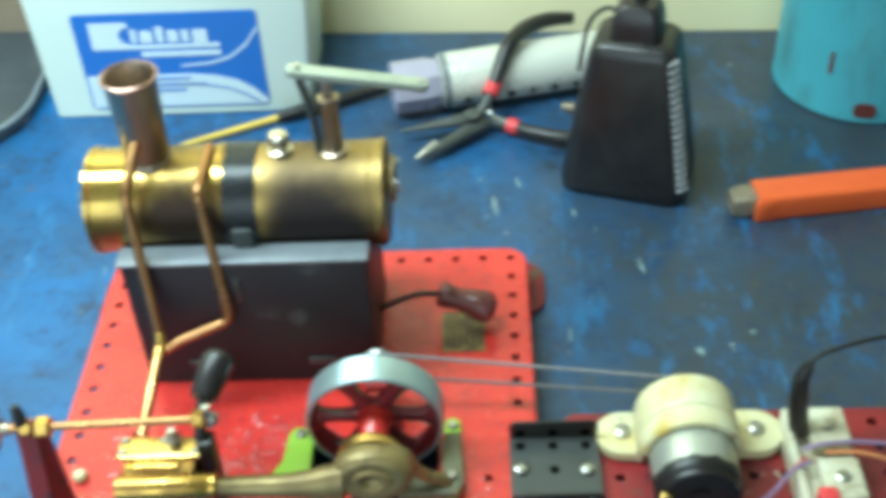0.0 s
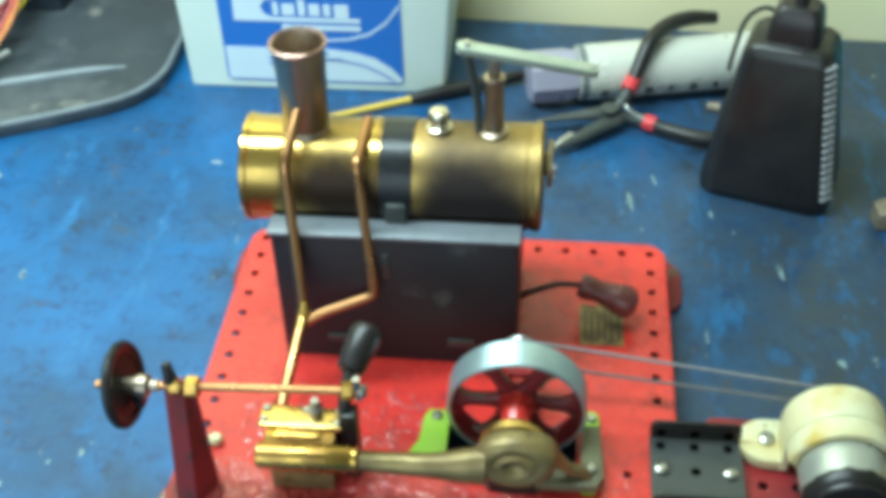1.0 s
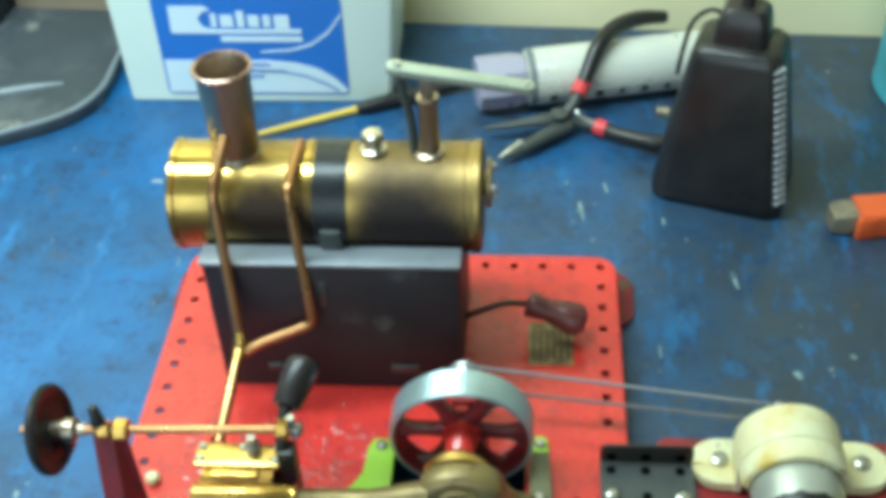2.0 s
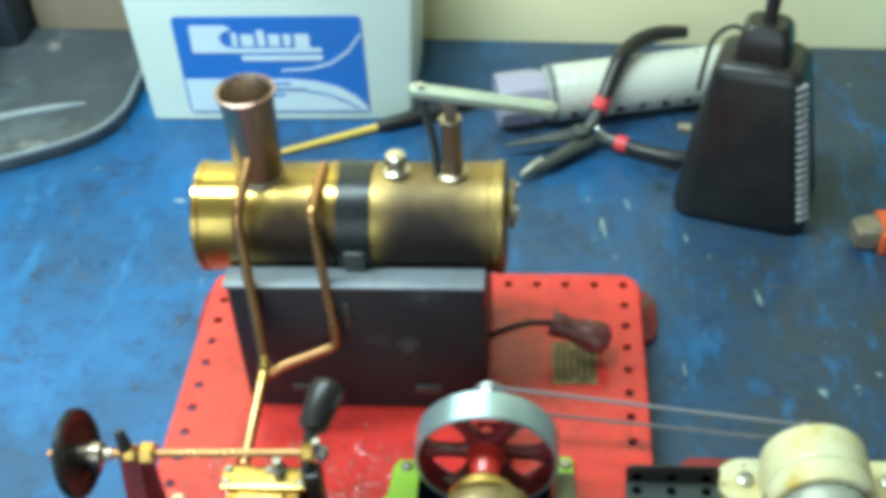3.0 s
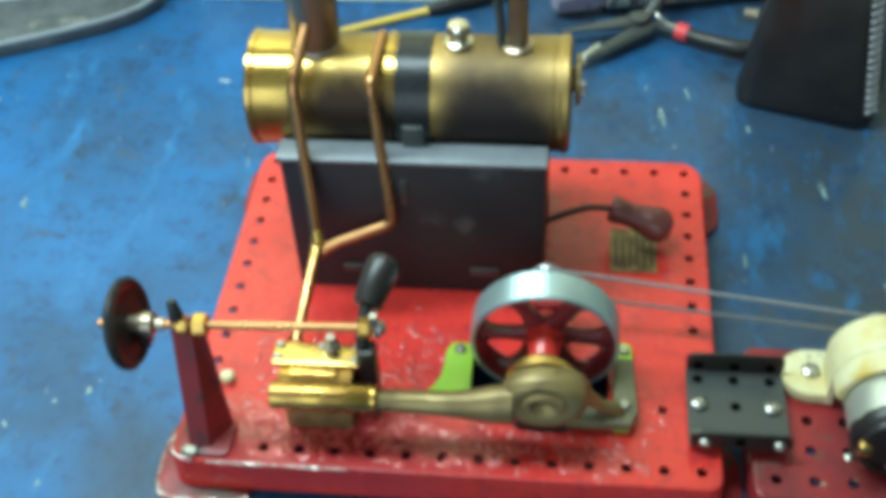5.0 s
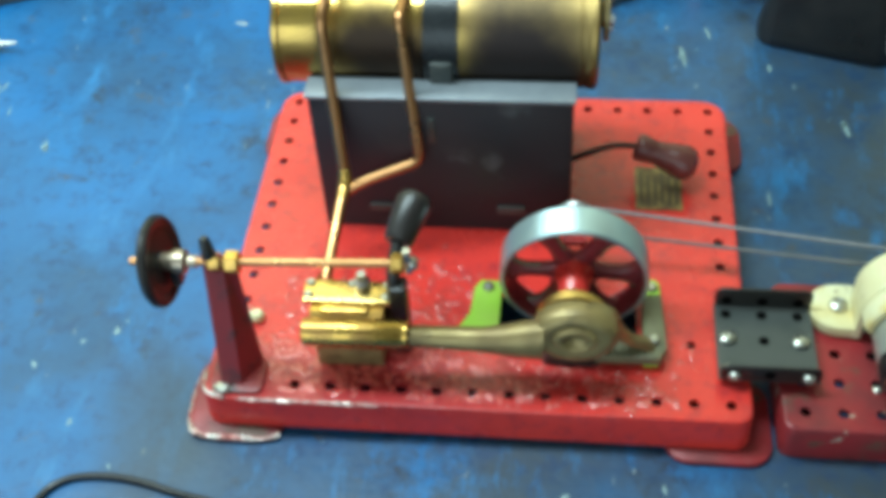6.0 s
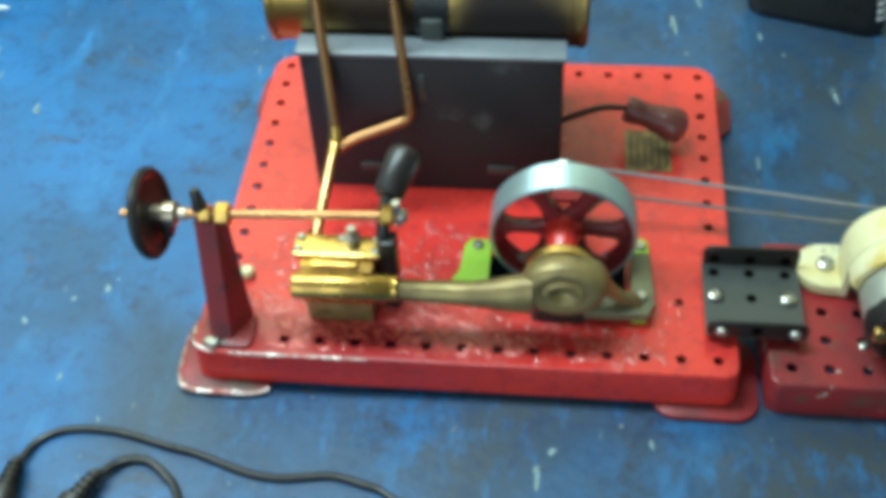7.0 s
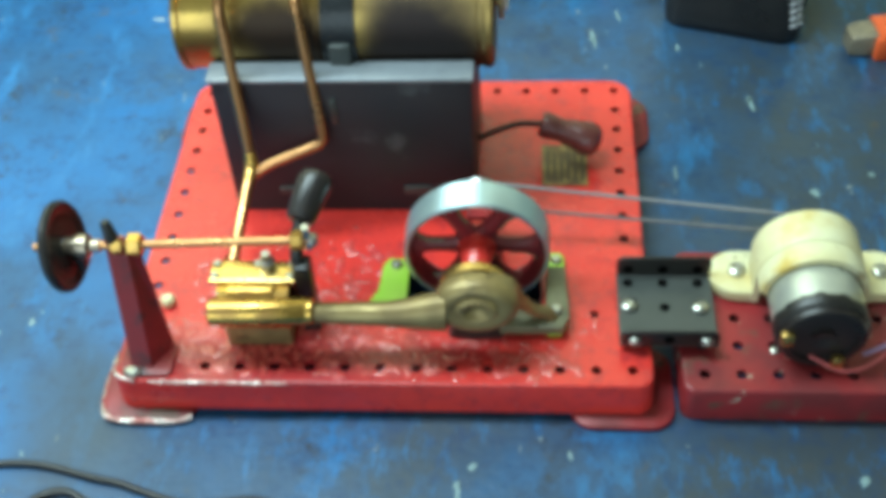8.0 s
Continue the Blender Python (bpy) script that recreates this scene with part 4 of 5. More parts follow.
# black tape round the front of the can, with a ragged edge
random.seed(3)
tape = bmesh.new()
rings = []
ragged = [random.uniform(0.0, 0.0016) for k in range(36)]
for rad, y in ((0.0151, 0.0048), (0.0161, 0.0056), (0.0162, None), (0.0157, None)):
    rings.append([(MX + rad * math.cos(2 * math.pi * k / 36), y if y else 0.0092 + ragged[k], MZ + rad * math.sin(2 * math.pi * k / 36)) for k in range(36)])
loft(rings, tape, None, False)
part("tape", tape, M_BLACK, can, "black tape with a ragged edge", 60)
clamp = bmesh.new()
saddle = []
for r, rev_ in ((0.0189, False), (0.0161, True)):
    arc = [(MX + r * math.cos(radians(a)), MZ + r * math.sin(radians(a))) for a in range(0, 181, 9)]
    arc = [(MX + r, GZ + 0.001)] + arc + [(MX - r, GZ + 0.001)]
    saddle += arc[::-1] if rev_ else arc
saddle_m = Matrix(((1, 0, 0, 0), (0, 0, 1, 0), (0, 1, 0, 0), (0, 0, 0, 1)))
prism(saddle, 0.0318, 0.0465, 0.0007, saddle_m, clamp)
hood = [(MX + rad * math.cos(radians(a)), MZ + rad * math.sin(radians(a))) for rad, arc in ((0.0189, range(-4, 185, 9)), (0.0161, range(184, -5, -9))) for a in arc]
prism(hood, 0.0225, 0.0316, 0.0006, saddle_m, clamp)
clamp_ob = part("clamp", clamp, M_CREAM, gen, "yellowed cream plastic saddle clamp")
for sx, cx in ((-1, 0.2178), (1, 0.2695)):
    ear = [(cx + 0.0105 * math.cos(radians(a)), 0.043 + 0.0105 * math.sin(radians(a))) for a in (range(90, 271, 15) if sx < 0 else range(-90, 91, 15))]
    inner = MX + sx * 0.0165
    ear = ear + [(inner, 0.0325), (inner, 0.0535)] if sx < 0 else ear + [(inner, 0.0535), (inner, 0.0325)]
    part("ear", prism(ear, GZ + 0.0008, GZ + 0.0058, 0.0006), M_CREAM, clamp_ob)
    part_at("bolt", bolt_mesh, clamp_ob, Matrix.Translation((cx, 0.043, GZ + 0.0057)) @ Matrix.Diagonal((1.15, 1.15, 1, 1)))
part("motor_pulley", lathe([(0, 0), (0.0048, 0), (0.005, 0.0005), (0.0041, 0.002), (0.0041, 0.0024), (0.005, 0.004), (0.0048, 0.0045), (0, 0.0045)], (MX, 0.0555, MZ - 0.0005), "Y", 28), M_STEEL, gen)
for x, y in ((0.2282, 0.0105), (0.2535, 0.0108)):
    part_at("bolt", bolt_mesh, gen, Matrix.Translation((x, y, GZ)) @ Matrix.Diagonal((0.6, 0.6, 0.5, 1)))
# terminal block
term = part("terminal_block", box(0.2795, 0.3025, 0.0, 0.0465, GZ, GZ + 0.009, 0.0012), M_TERMINAL, gen, "ivory plastic terminal block with wires")
for y0, y1 in ((0.002, 0.021), (0.0265, 0.0455)):
    part("housing", box(0.2865, 0.3015, y0, y1, GZ + 0.009, GZ + 0.016, 0.0016), M_TERMINAL, term)
    part_at("screw", screw_mesh, term, Matrix.Translation((0.294, (y0 + y1) / 2, GZ + 0.016)) @ Matrix.Diagonal((1.3, 1.3, 0.6, 1)))
part("wall", box(0.2785, 0.281, 0.0, 0.046, GZ + 0.001, GZ + 0.0145, 0.0006), M_TERMINAL, term)
part("lamp_cap", box(0.2835, 0.2905, -0.002, 0.0065, GZ + 0.009, GZ + 0.0175, 0.001), M_BANDRED, term, "small bright red cap")
for pts, col in (([(0.282, 0.024, 0.033), (0.29, 0.0245, 0.0355), (0.305, 0.026, 0.034), (0.325, 0.026, 0.03), (0.35, 0.027, 0.018)], "purple"),
                 ([(0.284, 0.019, 0.032), (0.277, 0.016, 0.031), (0.267, 0.008, 0.026), (0.256, 0.0035, 0.024)], "purple"),
                 ([(0.283, 0.022, 0.031), (0.275, 0.015, 0.029), (0.262, 0.004, 0.021), (0.25, 0.0, 0.019), (0.238, 0.004, 0.0225)], "red"),
                 ([(0.29, 0.0225, 0.033), (0.304, 0.0225, 0.032), (0.323, 0.02, 0.026), (0.345, 0.016, 0.0175)], "orange")):
    part("wire", hose(pts, 0.0008, 8, 5), M_WIRES[col], term)
cable_m = [(0.2835, 0.036, 0.029), (0.2815, 0.0365, 0.042), (0.2805, 0.037, 0.056), (0.2825, 0.038, 0.0635)]
part("strain_relief", hose(cable_m, 0.004, 14, 5, [0.0038, 0.004, 0.0031, 0.0022]), M_BLACK, term)
part("lead", hose([(0.282, 0.038, 0.0625), (0.288, 0.04, 0.0675), (0.31, 0.045, 0.07), (0.345, 0.055, 0.062), (0.4, 0.07, 0.03), (0.45, 0.075, 0.004)], 0.0009, 8, 6), M_BLACK, term)

# drive belt from the flywheel pulley to the motor pulley
belt = bmesh.new()
R1, R2, Y1, Y2, Z1, Z2 = 0.0064, 0.0046, 0.0659, 0.0577, ZC, MZ - 0.0005
pts = []
for k in range(13):
    a = radians(94 + 180 * k / 12)
    pts.append((XC + R1 * math.cos(a), Y1, Z1 + R1 * math.sin(a)))
for k in range(13):
    a = radians(-86 + 180 * k / 12)
    pts.append((MX + R2 * math.cos(a), Y2, Z2 + R2 * math.sin(a)))
pts.append(pts[0])
hose(pts, 0.00065, 8, 1, None, 1.0, belt)
solo("drive_belt", belt, M_BELT, "thin grey cord belt stretched between two pulleys", "drive belt")

# ---- battery behind the engine ----
battery = thing("battery", "pale grey sealed battery with a blue and white label", "battery", (-0.003, 0.339, 0))


def tapered(z, e=0.0):
    t = z / 0.0785
    return [(x, y, z) for x, y in round_rect(-0.078 - 0.002 * t + e, 0.0692 + 0.006 * t - e, 0.304 + e, 0.374 - e, 0.003, 3)]


part("case", loft([tapered(0.0, 0.001), tapered(0.0012), tapered(0.0775), tapered(0.078, 0.0006)]), M_BATTERY, battery)
part("lid", loft([[(x, y, z) for x, y in round_rect(-0.0802 + e, 0.0756 - e, 0.3036 + e, 0.3745 - e, 0.003, 3)] for z, e in ((0.0782, 0.0006), (0.0788, 0.0), (0.0925, 0.0), (0.0937, 0.001))]), M_BATTERY, battery)
for x in (-0.06, 0.056):
    part("terminal", box(x - 0.004, x + 0.004, 0.35, 0.3505 + 0.006, 0.0937, 0.0995, 0.0006), M_BOLT, battery)
label_turn = Matrix(((1, 0, 0, 0), (0, 0, -1, 0.304), (0, 1, 0, 0), (0, 0, 0, 1)))


def flat(outline, proud, thick=0.0003, bm=None):
    return prism(outline, proud, proud + thick, 0, label_turn, bm)


label = part("label", flat(round_rect(-0.0555, 0.0462, 0.0055, 0.0665, 0.003), 0.0001), M_BLUE, battery, "blue and pale printed label")
swoosh_low = [(-0.0543, 0.0068), (0.0452, 0.0068), (0.0452, 0.0095), (0.039, 0.0165), (0.03, 0.0225), (0.018, 0.026), (0.004, 0.0275), (-0.0543, 0.0275)]
part("pale_field", flat(swoosh_low, 0.0004), M_PALE, label)


def ribbon(points, w):
    top = [(x, y + w * (0.4 + 0.6 * k / len(points))) for k, (x, y) in enumerate(points)]
    return points + top[::-1]


part("swoosh", flat(ribbon([(0.0, 0.0325), (0.016, 0.0335), (0.028, 0.037), (0.038, 0.0445), (0.0455, 0.055)], 0.0022), 0.0004), M_PALE, label)
part("swoosh", flat(ribbon([(-0.01, 0.0215), (0.01, 0.0205), (0.024, 0.0175), (0.034, 0.0125), (0.0405, 0.0075)], 0.0012), 0.0008), M_BLUE, label)
emblem = [(-0.047, 0.0445), (-0.0465, 0.061), (-0.027, 0.061), (-0.024, 0.0585), (-0.0285, 0.0575), (-0.0315, 0.0535), (-0.0295, 0.0488), (-0.025, 0.047), (0.0235, 0.047), (0.0235, 0.0445)]
part("emblem", flat(emblem, 0.0004), M_PALE, label)
for k, (x0, x1, z0, z1) in enumerate(((-0.0245, -0.0215, 0.0485, 0.0565), (-0.0195, -0.0125, 0.0485, 0.0555), (-0.0105, -0.0065, 0.0485, 0.058), (-0.0045, 0.0015, 0.0485, 0.0555), (0.0035, 0.0075, 0.0485, 0.0555), (0.0095, 0.0175, 0.0475, 0.0555))):
    part("bar", flat([(x0, z0), (x1, z0), (x1, z1), (x0, z1)], 0.0004), M_PALE, label)
for x0, x1, z0, z1 in ((-0.0205, 0.0235, 0.0395, 0.0425),):
    part("bar", flat([(x0, z0), (x1, z0), (x1, z1), (x0, z1)], 0.0004), M_PALE, label)
for x0, x1, z0 in ((-0.02, 0.004, 0.0245), (-0.03, 0.012, 0.0205), (-0.03, 0.0, 0.017)):
    part("bar", flat([(x0, z0), (x1, z0), (x1, z0 + 0.0011), (x0, z0 + 0.0011)], 0.0008), M_BLUE, label)

# ---- black tapered housing with ribbed edge ----
HM = Matrix.Translation((0.2415, 0.2345, 0)) @ pose(0, 0, 0, 0, 0, -17.5)
housing = thing("plastic_housing", "black tapered plastic housing with a ribbed edge and a cable", "device", (0.2435, 0.2335, 0))


def hsec(z, w, d, r, dy=0.0):
    return [(x, y + dy, z) for x, y in round_rect(-w, w, -d, d, r, 4)]


part("shell", loft([hsec(0.0, 0.03, 0.0195, 0.008), hsec(0.0015, 0.032, 0.0215, 0.009), hsec(0.008, 0.0325, 0.022, 0.009), hsec(0.04, 0.0275, 0.0195, 0.008), hsec(0.079, 0.0212, 0.0165, 0.007), hsec(0.0835, 0.02, 0.0155, 0.0065), hsec(0.086, 0.017, 0.013, 0.005)], None, HM), M_BLACK, housing, "", 50)
part("neck", loft([hsec(0.0855, 0.0125, 0.0105, 0.004), hsec(0.094, 0.0118, 0.01, 0.004), hsec(0.1005, 0.0105, 0.009, 0.004), hsec(0.103, 0.008, 0.007, 0.0035)], None, HM), M_BLACK_GLOSS, housing, "glossy black neck")
# ribs are pale grey: the white glints on them put into the colour
for k in range(19):
    z = 0.0112 + k * 0.0038
    w = 0.0325 - (z - 0.008) * 0.0113 / 0.071
    d = 0.022 - (z - 0.008) * 0.0055 / 0.071
    part("rib", box(-0.003, 0.003, -0.0008, 0.002, -0.0009, 0.0009, 0.0005, HM @ Matrix.Translation((w - 0.0012, -d + 0.0028, z)) @ pose(0, 0, 0, 0, -14, 38)), M_RIB, housing)
part("stud", rod(HM @ Vector((-0.0285, -0.006, 0.042)), HM @ Vector((-0.0345, -0.0065, 0.042)), 0.0026, 0.002), M_NOSE, housing, "small dull brass stud")
part("cable", hose([HM @ Vector(p) for p in ((0, 0, 0.1), (0.001, 0.001, 0.115), (0.003, 0.004, 0.145), (0.004, 0.02, 0.21), (0.0, 0.07, 0.3))], 0.0032, 12, 6), M_BLACK, housing)
part("cord_loop", hose([HM @ Vector(p) for p in ((-0.008, 0.002, 0.094), (-0.016, 0.003, 0.0955), (-0.0235, 0.003, 0.088), (-0.0265, 0.002, 0.074), (-0.028, 0.001, 0.06))], 0.0011, 8, 6), M_BLACK, housing)

# ---- syringe ----
syringe = thing("syringe", "large clear plastic syringe lying on the bench", "syringe", (0.18, 0.32, 0))
s0, s1 = Vector((0.1165, 0.3, 0.0158)), Vector((0.261, 0.331, 0.0158))
turn = along(s0, s1)
part("barrel", lathe([(0.0108, 0.026), (0.0148, 0.027), (0.0155, 0.029), (0.0155, 0.145), (0.0158, 0.1452), (0.0158, 0.148), (0.0125, 0.148), (0.0125, 0.03)], s0, turn, 36), M_SYRINGE, syringe, "cloudy clear barrel")
part("nozzle", lathe([(0, 0), (0.0138, 0.0), (0.0148, 0.001), (0.0148, 0.02), (0.0135, 0.0258), (0, 0.0258)], s0, turn, 8), M_LILAC, syringe, "pale lilac end piece", 20)
part("plunger_seal", lathe([(0, 0.0262), (0.012, 0.0264), (0.0157, 0.0275), (0.0157, 0.031), (0.012, 0.033), (0, 0.033)], s0, turn, 32), M_GREY_RUBBER, syringe)
part("plunger", lathe([(0, 0.0332), (0.007, 0.0332), (0.007, 0.16), (0.012, 0.1602), (0.012, 0.163), (0, 0.163)], s0, turn, 24), M_PALE, syringe)
side = Vector((0.2, -0.98, 0)).normalized()
for k in range(9):
    c = s0 + (s1 - s0).normalized() * (0.04 + 0.0125 * k) + side * 0.0147 + Vector((0, 0, -0.005))
    w = 0.0028 if k % 2 else 0.0042
    part("mark", box(-w / 2, w / 2, -0.0006, 0.0006, -0.0018, 0.0018, 0.0002, Matrix.Translation(c) @ pose(0, 0, 0, 12, 0, 11.7)), M_BLACK, syringe)

# ---- pliers ----
pliers = thing("pliers", "open long-nose pliers with black grips and red bands", "pliers", (0.17, 0.28, 0))
part("jaw", hose([(0.1635, 0.2785, 0.0095), (0.152, 0.2755, 0.0095), (0.138, 0.2725, 0.009), (0.122, 0.2695, 0.008)], 0.004, 12, 5, [0.0048, 0.0042, 0.0026, 0.0011], 0.75), M_DARK_METAL, pliers, "dark steel jaw")
jaw = part("jaw", hose([(0.1655, 0.2755, 0.007), (0.155, 0.267, 0.0065), (0.144, 0.2575, 0.006), (0.1325, 0.2485, 0.005)], 0.004, 12, 5, [0.0048, 0.0044, 0.0035, 0.0014], 0.75), M_DARK_METAL, pliers, "dark steel jaw with a bright tip")
part("jaw_tip", hose([(0.1415, 0.2573, 0.0078), (0.136, 0.2527, 0.0066), (0.1302, 0.2478, 0.0052)], 0.003, 10, 3, [0.0028, 0.0026, 0.0012], 0.8), M_BOLT, jaw)
part("pivot", lathe([(0.0048, 0), (0.0048, 0.0015), (0.0035, 0.002), (0, 0.002)], (0.161, 0.2755, 0.0128), "Z", 20), M_DARK_METAL, pliers)
part("handle", hose([(0.1715, 0.2875, 0.0195), (0.176, 0.297, 0.0265), (0.182, 0.308, 0.0362), (0.191, 0.3215, 0.038), (0.204, 0.332, 0.0372), (0.219, 0.3365, 0.0355)], 0.005, 14, 6, [0.0034, 0.004, 0.0045, 0.0046, 0.0044, 0.0034]), M_BLACK, pliers, "black plastic grip")
part("handle", hose([(0.183, 0.2735, 0.006), (0.195, 0.2665, 0.0062), (0.21, 0.2615, 0.006), (0.226, 0.2625, 0.006), (0.246, 0.2695, 0.006)], 0.005, 14, 6, [0.0034, 0.004, 0.0043, 0.0044, 0.0038]), M_BLACK, pliers, "black plastic grip")
part("shank", hose([(0.163, 0.2775, 0.0095), (0.168, 0.2825, 0.0145), (0.172, 0.2885, 0.0195)], 0.0033, 10, 4), M_DARK_METAL, pliers)
part("shank", hose([(0.164, 0.276, 0.007), (0.173, 0.2785, 0.006), (0.184, 0.273, 0.006)], 0.0033, 10, 4), M_DARK_METAL, pliers)
part("band", hose([(0.1705, 0.2858, 0.0185), (0.1722, 0.2895, 0.0205), (0.174, 0.2935, 0.0222)], 0.0043, 14, 3), M_BANDRED, pliers, "bright red band")
part("band", hose([(0.1805, 0.275, 0.006), (0.1832, 0.2735, 0.006), (0.186, 0.272, 0.006)], 0.0044, 14, 3), M_BANDRED, pliers, "bright red band")
part("spring", hose([(0.1695, 0.2835, 0.0145), (0.1705, 0.2785, 0.012), (0.1755, 0.276, 0.0095), (0.18, 0.2745, 0.009)], 0.0009, 8, 5), M_BOLT, pliers)

# ---- snap-off knife ----
KM = Matrix.Translation((0.3, 0.2055, 0)) @ pose(0, 0, 0, 0, 0, 6.5)
knife = thing("utility_knife", "orange plastic snap-off utility knife lying flat", "knife", (0.35, 0.207, 0))
part("body", loft([[(x, y, z) for y, z in round_rect(-0.0118, 0.0058, 0.0, 0.0142, 0.0022, 3)] for x in (0.0, 0.13)], None, KM), M_ORANGE, knife)
part("nose", loft([[(x, y, z) for y, z in round_rect(-0.0088 + e, 0.0046 - e * 0.3, 0.001, 0.0125 - e, 0.0012, 3)] for x, e in ((0.001, 0.0), (-0.008, 0.0004), (-0.0115, 0.002))], None, KM), M_NOSE, knife, "dull brownish metal nose")
part("cap", box(-0.0015, 0.0075, -0.0124, -0.0088, 0.0004, 0.0125, 0.001, KM), M_ORANGE, knife)

# ---- teal tin ----
tin = thing("tin_can", "chipped teal painted tin standing by the wall", "tin", (0.3825, 0.3215, 0))
part("body", lathe([(0, 0.001), (0.0455, 0.001), (0.047, 0.0), (0.0485, 0.0012), (0.048, 0.003), (0.048, 0.115), (0.049, 0.117), (0.0475, 0.118), (0.0465, 0.116), (0.0465, 0.004), (0, 0.004)], (0.3825, 0.3215, 0), "Z", 64), M_TEAL, tin)
for a, z, w, h in ((232, 0.034, 0.0022, 0.013), (258, 0.0085, 0.012, 0.009)):
    m = Matrix.Translation((0.3825, 0.3215, 0)) @ pose(0, 0, 0, 0, 0, a + 90)
    part("dent", prism(round_rect(-w / 2, w / 2, -h / 2, h / 2, w * 0.3), 0, 0.0004, 0, m @ Matrix.Translation((0, -0.0481, z)) @ pose(0, 0, 0, 90, 0, 0)), M_BROWN, tin, "rusty bare patch")

# ---- dusty black tray with wires ----
tray = thing("rubber_tray", "dusty black rounded tray with a raised rim", "tray", (-0.19, 0.33, 0))
outline = [(-0.34, 0.17), (-0.192, 0.2355), (-0.165, 0.2475), (-0.137, 0.2605), (-0.118, 0.2705), (-0.106, 0.2795), (-0.0985, 0.2895), (-0.0935, 0.302), (-0.092, 0.32), (-0.094, 0.39), (-0.34, 0.405)]
part("sheet", prism(outline, 0.0, 0.0078, 0.0012), M_TRAY, tray)
# rim and ridge in paler grey: their highlight is put into the colour
part("rim", hose([(-0.33, 0.176, 0.0078), (-0.192, 0.2375, 0.0078), (-0.137, 0.2625, 0.0078), (-0.107, 0.281, 0.0078), (-0.095, 0.303, 0.0078), (-0.0938, 0.33, 0.0078), (-0.0955, 0.388, 0.0078)], 0.0016, 8, 6), M_RIDGE, tray)
part("ridge", hose([(-0.33, 0.215, 0.0078), (-0.207, 0.276, 0.0082), (-0.163, 0.294, 0.0082), (-0.135, 0.304, 0.0082), (-0.118, 0.3095, 0.0078)], 0.003, 10, 6, [0.003, 0.003, 0.003, 0.0024, 0.0008]), M_RIDGE, tray, "ridge with its highlight coloured grey")
wires = thing("wire_bundle", "loose loops of thin coloured wire", "wires", (-0.21, 0.32, 0.008))
random.seed(5)
loops = [("yellow", [(-0.196, 0.385, 0.03), (-0.19, 0.35, 0.026), (-0.199, 0.315, 0.022), (-0.225, 0.296, 0.014), (-0.27, 0.29, 0.0105)]),
         ("orange", [(-0.204, 0.385, 0.032), (-0.19, 0.345, 0.031), (-0.186, 0.306, 0.028), (-0.196, 0.27, 0.022), (-0.23, 0.235, 0.012)]),
         ("red", [(-0.208, 0.385, 0.034), (-0.1925, 0.347, 0.033), (-0.1885, 0.305, 0.03), (-0.199, 0.268, 0.024), (-0.235, 0.23, 0.0135)]),
         ("white", [(-0.2005, 0.386, 0.03), (-0.195, 0.348, 0.034), (-0.204, 0.325, 0.03), (-0.23, 0.312, 0.02), (-0.28, 0.31, 0.0105)]),
         ("teal", [(-0.24, 0.39, 0.03), (-0.22, 0.35, 0.026), (-0.203, 0.325, 0.018), (-0.215, 0.3, 0.013), (-0.26, 0.28, 0.0105)]),
         ("teal", [(-0.215, 0.39, 0.028), (-0.222, 0.35, 0.02), (-0.235, 0.32, 0.014), (-0.27, 0.3, 0.0105)]),
         ("red", [(-0.2, 0.37, 0.022), (-0.212, 0.345, 0.02), (-0.235, 0.335, 0.015), (-0.28, 0.33, 0.0105)]),
         ("white", [(-0.188, 0.312, 0.014), (-0.203, 0.297, 0.012), (-0.225, 0.285, 0.0105), (-0.27, 0.272, 0.0105)]),
         ("red", [(-0.19, 0.292, 0.014), (-0.21, 0.281, 0.012), (-0.25, 0.272, 0.0105)])]
tones = ["teal", "red", "white", "yellow", "orange"]
for k, (col, pts) in enumerate(loops):
    part("wire", hose(pts, 0.0014, 8, 7), M_WIRES[col], wires)
    dx, dy = random.uniform(-0.012, -0.004), random.uniform(-0.006, 0.006)
    strand = [(x + dx + random.uniform(-0.003, 0.003), y + dy + random.uniform(-0.004, 0.004), max(0.0105, z * random.uniform(0.7, 1.0))) for x, y, z in pts]
    part("wire", hose(strand, 0.0011, 8, 7), M_WIRES[tones[k % 5]], wires)
# brown panel added where the wall left of the battery is darker
board = thing("dark_wall_panel", "brown panel added for the darker stretch of wall", "cardboard", (-0.13, 0.4, 0))
part("sheet", box(-0.172, -0.07, -0.011, -0.003, 0.0, 0.14, 0.001, ROOM), M_BOARD, board)
dark_case = thing("equipment_case", "dark navy case standing against the wall", "case", (-0.27, 0.395, 0))
part("shell", box(-0.11, 0.0, -0.034, -0.004, 0.0, 0.12, 0.004, ROOM @ Matrix.Translation((-0.175, 0, 0))), M_CASE, dark_case)

# ---- small things on the bench ----
pen = thing("propelling_pencil", "yellow pencil with a metal tip lying on the bench", "pencil", (-0.2, 0.203, 0))
p0, p1 = Vector((-0.1535, 0.2065, 0.005)), Vector((-0.30, 0.186, 0.0062))
part("tip", lathe([(0, 0), (0.0006, 0.0002), (0.0012, 0.006), (0.0023, 0.0115)], p0, along(p0, p1), 14), M_BOLT, pen, "bright metal tip")
part("barrel", lathe([(0.0022, 0.0108), (0.0043, 0.018), (0.0058, 0.028), (0.0058, 0.135), (0.004, 0.14), (0, 0.14)], p0, along(p0, p1), 20), M_YELLOW, pen)
brush = thing("paint_brush", "thin brush with a yellow end and a dark handle", "brush", (0.05, 0.295, 0))
b0, b1 = Vector((-0.004, 0.2675, 0.003)), Vector((0.118, 0.3215, 0.0052))
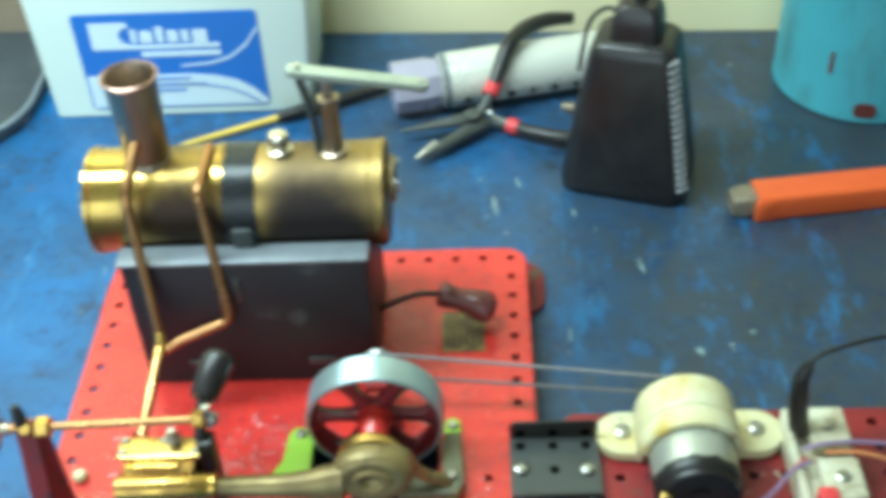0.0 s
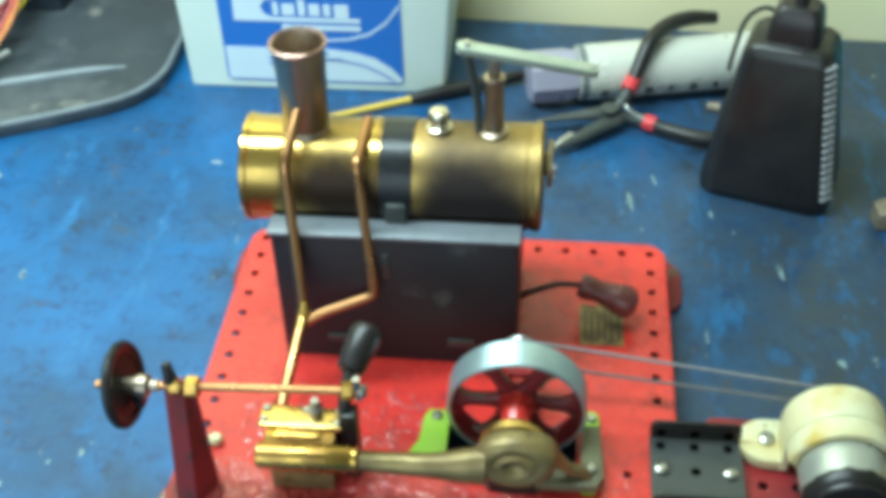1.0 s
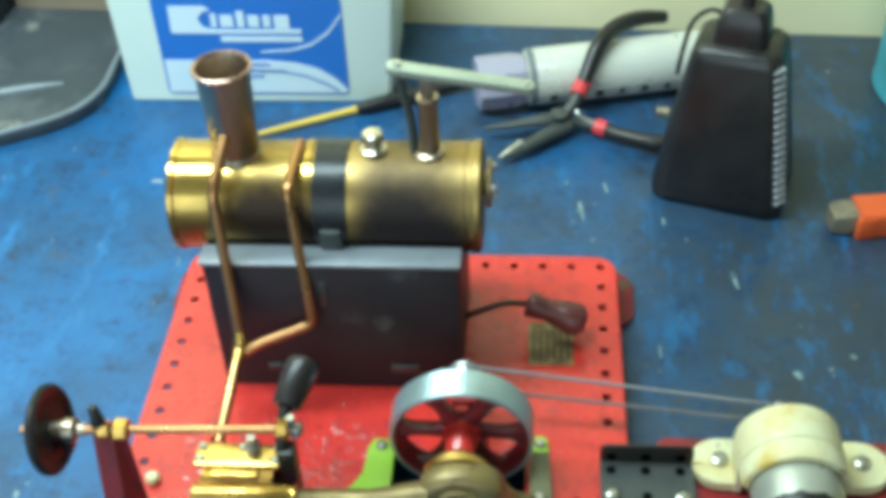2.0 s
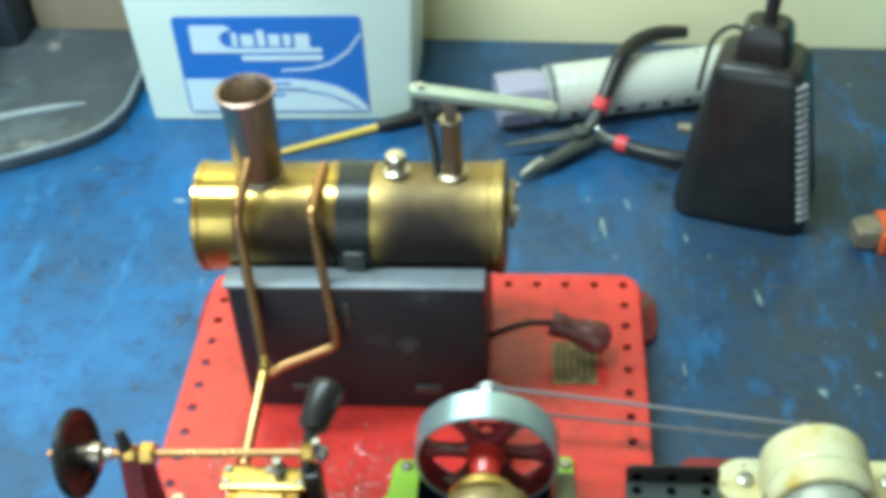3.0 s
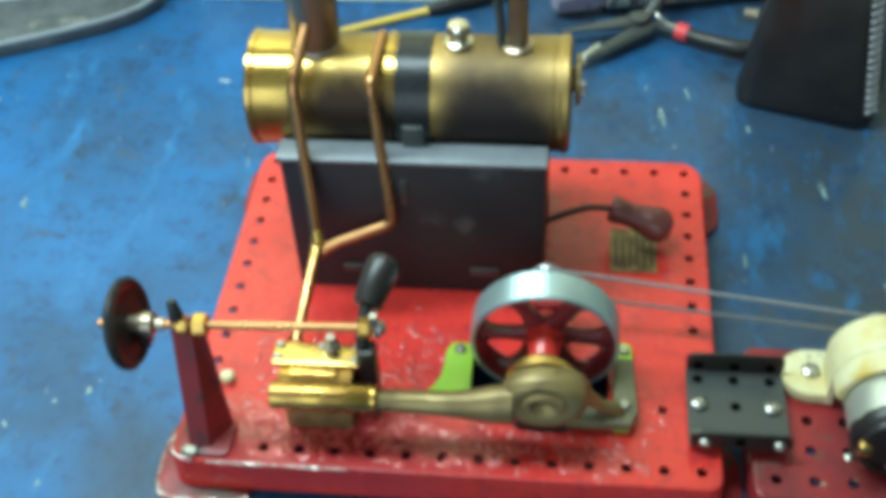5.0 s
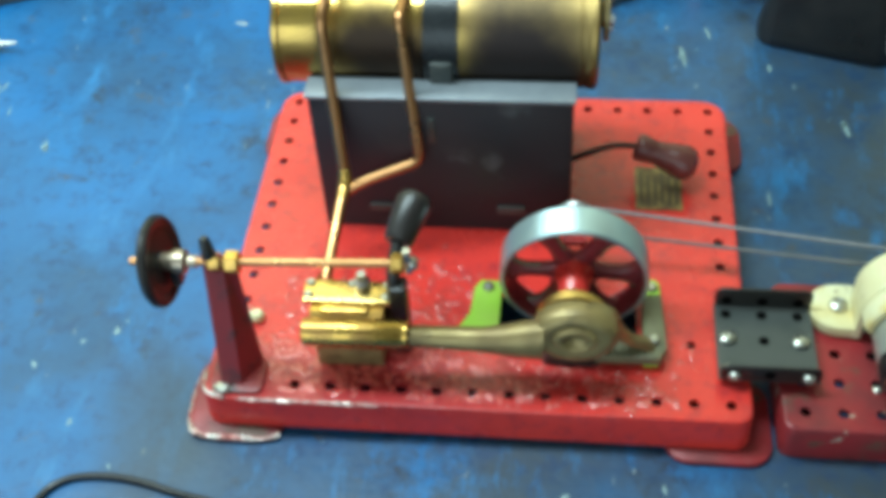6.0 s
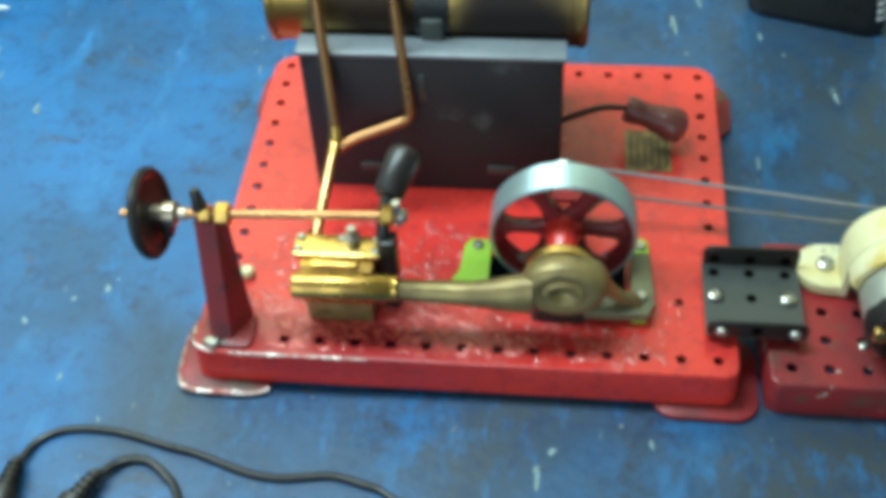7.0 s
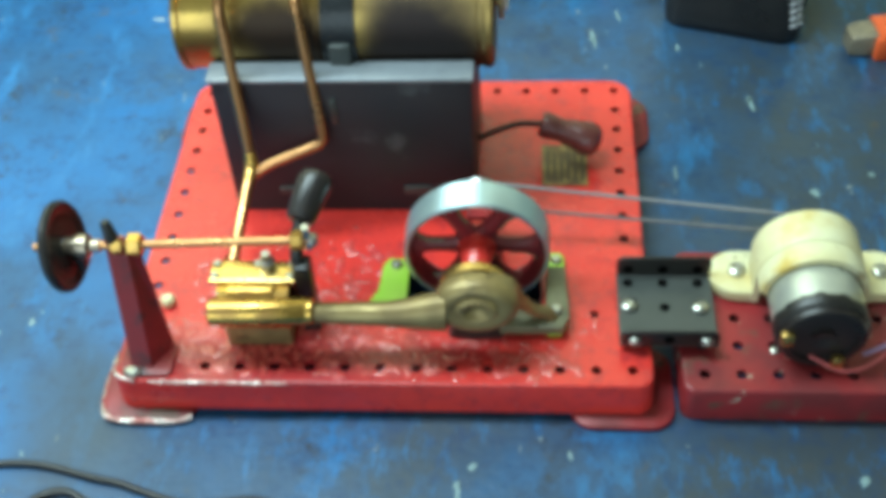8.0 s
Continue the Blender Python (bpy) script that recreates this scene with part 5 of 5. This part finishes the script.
part("handle", lathe([(0, 0.06), (0.0028, 0.06), (0.0036, 0.066), (0.0042, 0.085), (0.003, 0.125), (0.0015, 0.13), (0, 0.13)], b0, along(b0, b1), 14), M_BLACK, brush)
part("stem", lathe([(0, 0), (0.0009, 0.0), (0.0016, 0.012), (0.0019, 0.058), (0.0026, 0.061)], b0, along(b0, b1), 12), M_YELLOW, brush, "thin yellow stem")
cable = thing("power_cable", "thin black cable curling on the bench with moulded plugs", "cable", (0, -0.045, 0))
part("cord", hose([(-0.0605, -0.058, 0.0035), (-0.0612, -0.048, 0.003), (-0.0585, -0.0385, 0.0016), (-0.052, -0.0335, 0.0014), (-0.044, -0.0318, 0.0014), (-0.034, -0.0318, 0.0014), (-0.023, -0.0338, 0.0014), (-0.012, -0.0368, 0.0014), (-0.001, -0.039, 0.0014), (0.01, -0.0428, 0.0014), (0.02, -0.0458, 0.0014), (0.03, -0.0468, 0.0014), (0.039, -0.0456, 0.0014), (0.048, -0.0447, 0.0014), (0.058, -0.047, 0.0014), (0.068, -0.051, 0.0014), (0.09, -0.07, 0.0014), (0.11, -0.12, 0.0014)], 0.0013, 8, 5), M_BLACK, cable)
part("cord", hose([(-0.034, -0.056, 0.0035), (-0.0305, -0.0495, 0.003), (-0.026, -0.0445, 0.0018), (-0.021, -0.0428, 0.0015), (-0.0155, -0.044, 0.0015), (-0.0095, -0.0485, 0.0015), (-0.004, -0.055, 0.0015), (0.004, -0.075, 0.0015), (0.02, -0.12, 0.0015)], 0.0016, 8, 5), M_BLACK, cable)
for q0, q1 in ((Vector((-0.0612, -0.0475, 0.0045)), Vector((-0.061, -0.085, 0.006))), (Vector((-0.0315, -0.0505, 0.0045)), Vector((-0.043, -0.08, 0.006)))):
    plug_ob = part("plug", lathe([(0, 0), (0.0019, 0), (0.0034, 0.012), (0.0034, 0.0125), (0.005, 0.013), (0.0052, 0.03), (0.0046, 0.031), (0, 0.031)], q0, along(q0, q1), 18), M_BLACK, cable, "moulded black plug with ribbed sleeve")
    for k in range(4):
        c = q0 + (q1 - q0).normalized() * (0.002 + 0.0027 * k)
        part("ring", lathe([(0.0021 + 0.0004 * k, 0), (0.003 + 0.0003 * k, 0.0003), (0.003 + 0.0003 * k, 0.0012), (0.0021 + 0.0004 * k, 0.0015)], c, along(q0, q1), 14), M_BLACK, plug_ob)

# dried paint flecks and scuffs on the bench
flecks = bmesh.new()
random.seed(21)
spots = [(-0.118, 0.137, 0.0026), (-0.082, 0.016, 0.0018), (-0.04, -0.027, 0.0014), (-0.06, -0.009, 0.002), (0.171, 0.212, 0.0024), (0.24, 0.167, 0.0028),
         (0.211, 0.205, 0.0026), (0.221, 0.192, 0.0014), (-0.154, 0.178, 0.0016), (-0.054, 0.034, 0.0022), (-0.066, 0.028, 0.0014), (0.26, 0.107, 0.0026),
         (0.285, 0.118, 0.0016), (0.117, -0.037, 0.0018), (0.255, -0.032, 0.0034), (0.122, -0.029, 0.002), (0.156, -0.024, 0.0024)]
spots += [(random.uniform(-0.3, 0.4), random.uniform(-0.12, 0.38), random.uniform(0.0003, 0.0007)) for k in range(80)]
scuffs = [(0.1716, 0.213, 0.009), (0.2405, 0.1645, 0.007), (0.2035, 0.118, 0.006), (-0.1175, 0.138, 0.005), (-0.1515, 0.178, 0.005), (-0.143, 0.161, 0.0035), (0.1175, -0.041, 0.006), (0.184, 0.231, 0.006)]
for x, y, r in spots + scuffs:
    turn_a, lean = random.uniform(0.9, 2.2) - 1.57, random.uniform(0.25, 0.7)
    if (x, y, r) in scuffs:
        turn_a, lean = turn_a * 0.4, 0.13
    ring = []
    for k in range(9):
        a = 2 * math.pi * k / 9
        q = r * random.uniform(0.55, 1.15)
        u, v = q * math.cos(a) * lean, q * math.sin(a)
        ring.append((x + u * math.cos(turn_a) - v * math.sin(turn_a), y + u * math.sin(turn_a) + v * math.cos(turn_a)))
    if ring and y < 0.39 - 0.07 * x:
        vs = [flecks.verts.new((px, py, 0.0003)) for px, py in ring]
        low = [flecks.verts.new((px, py, 0.00002)) for px, py in ring]
        flecks.faces.new(vs)
        for k in range(9):
            flecks.faces.new([low[k], low[(k + 1) % 9], vs[(k + 1) % 9], vs[k]])
solo("paint_fleck", flecks, M_FLECK, "pale dried paint flecks scattered on the bench", "paint flecks", "stuff")
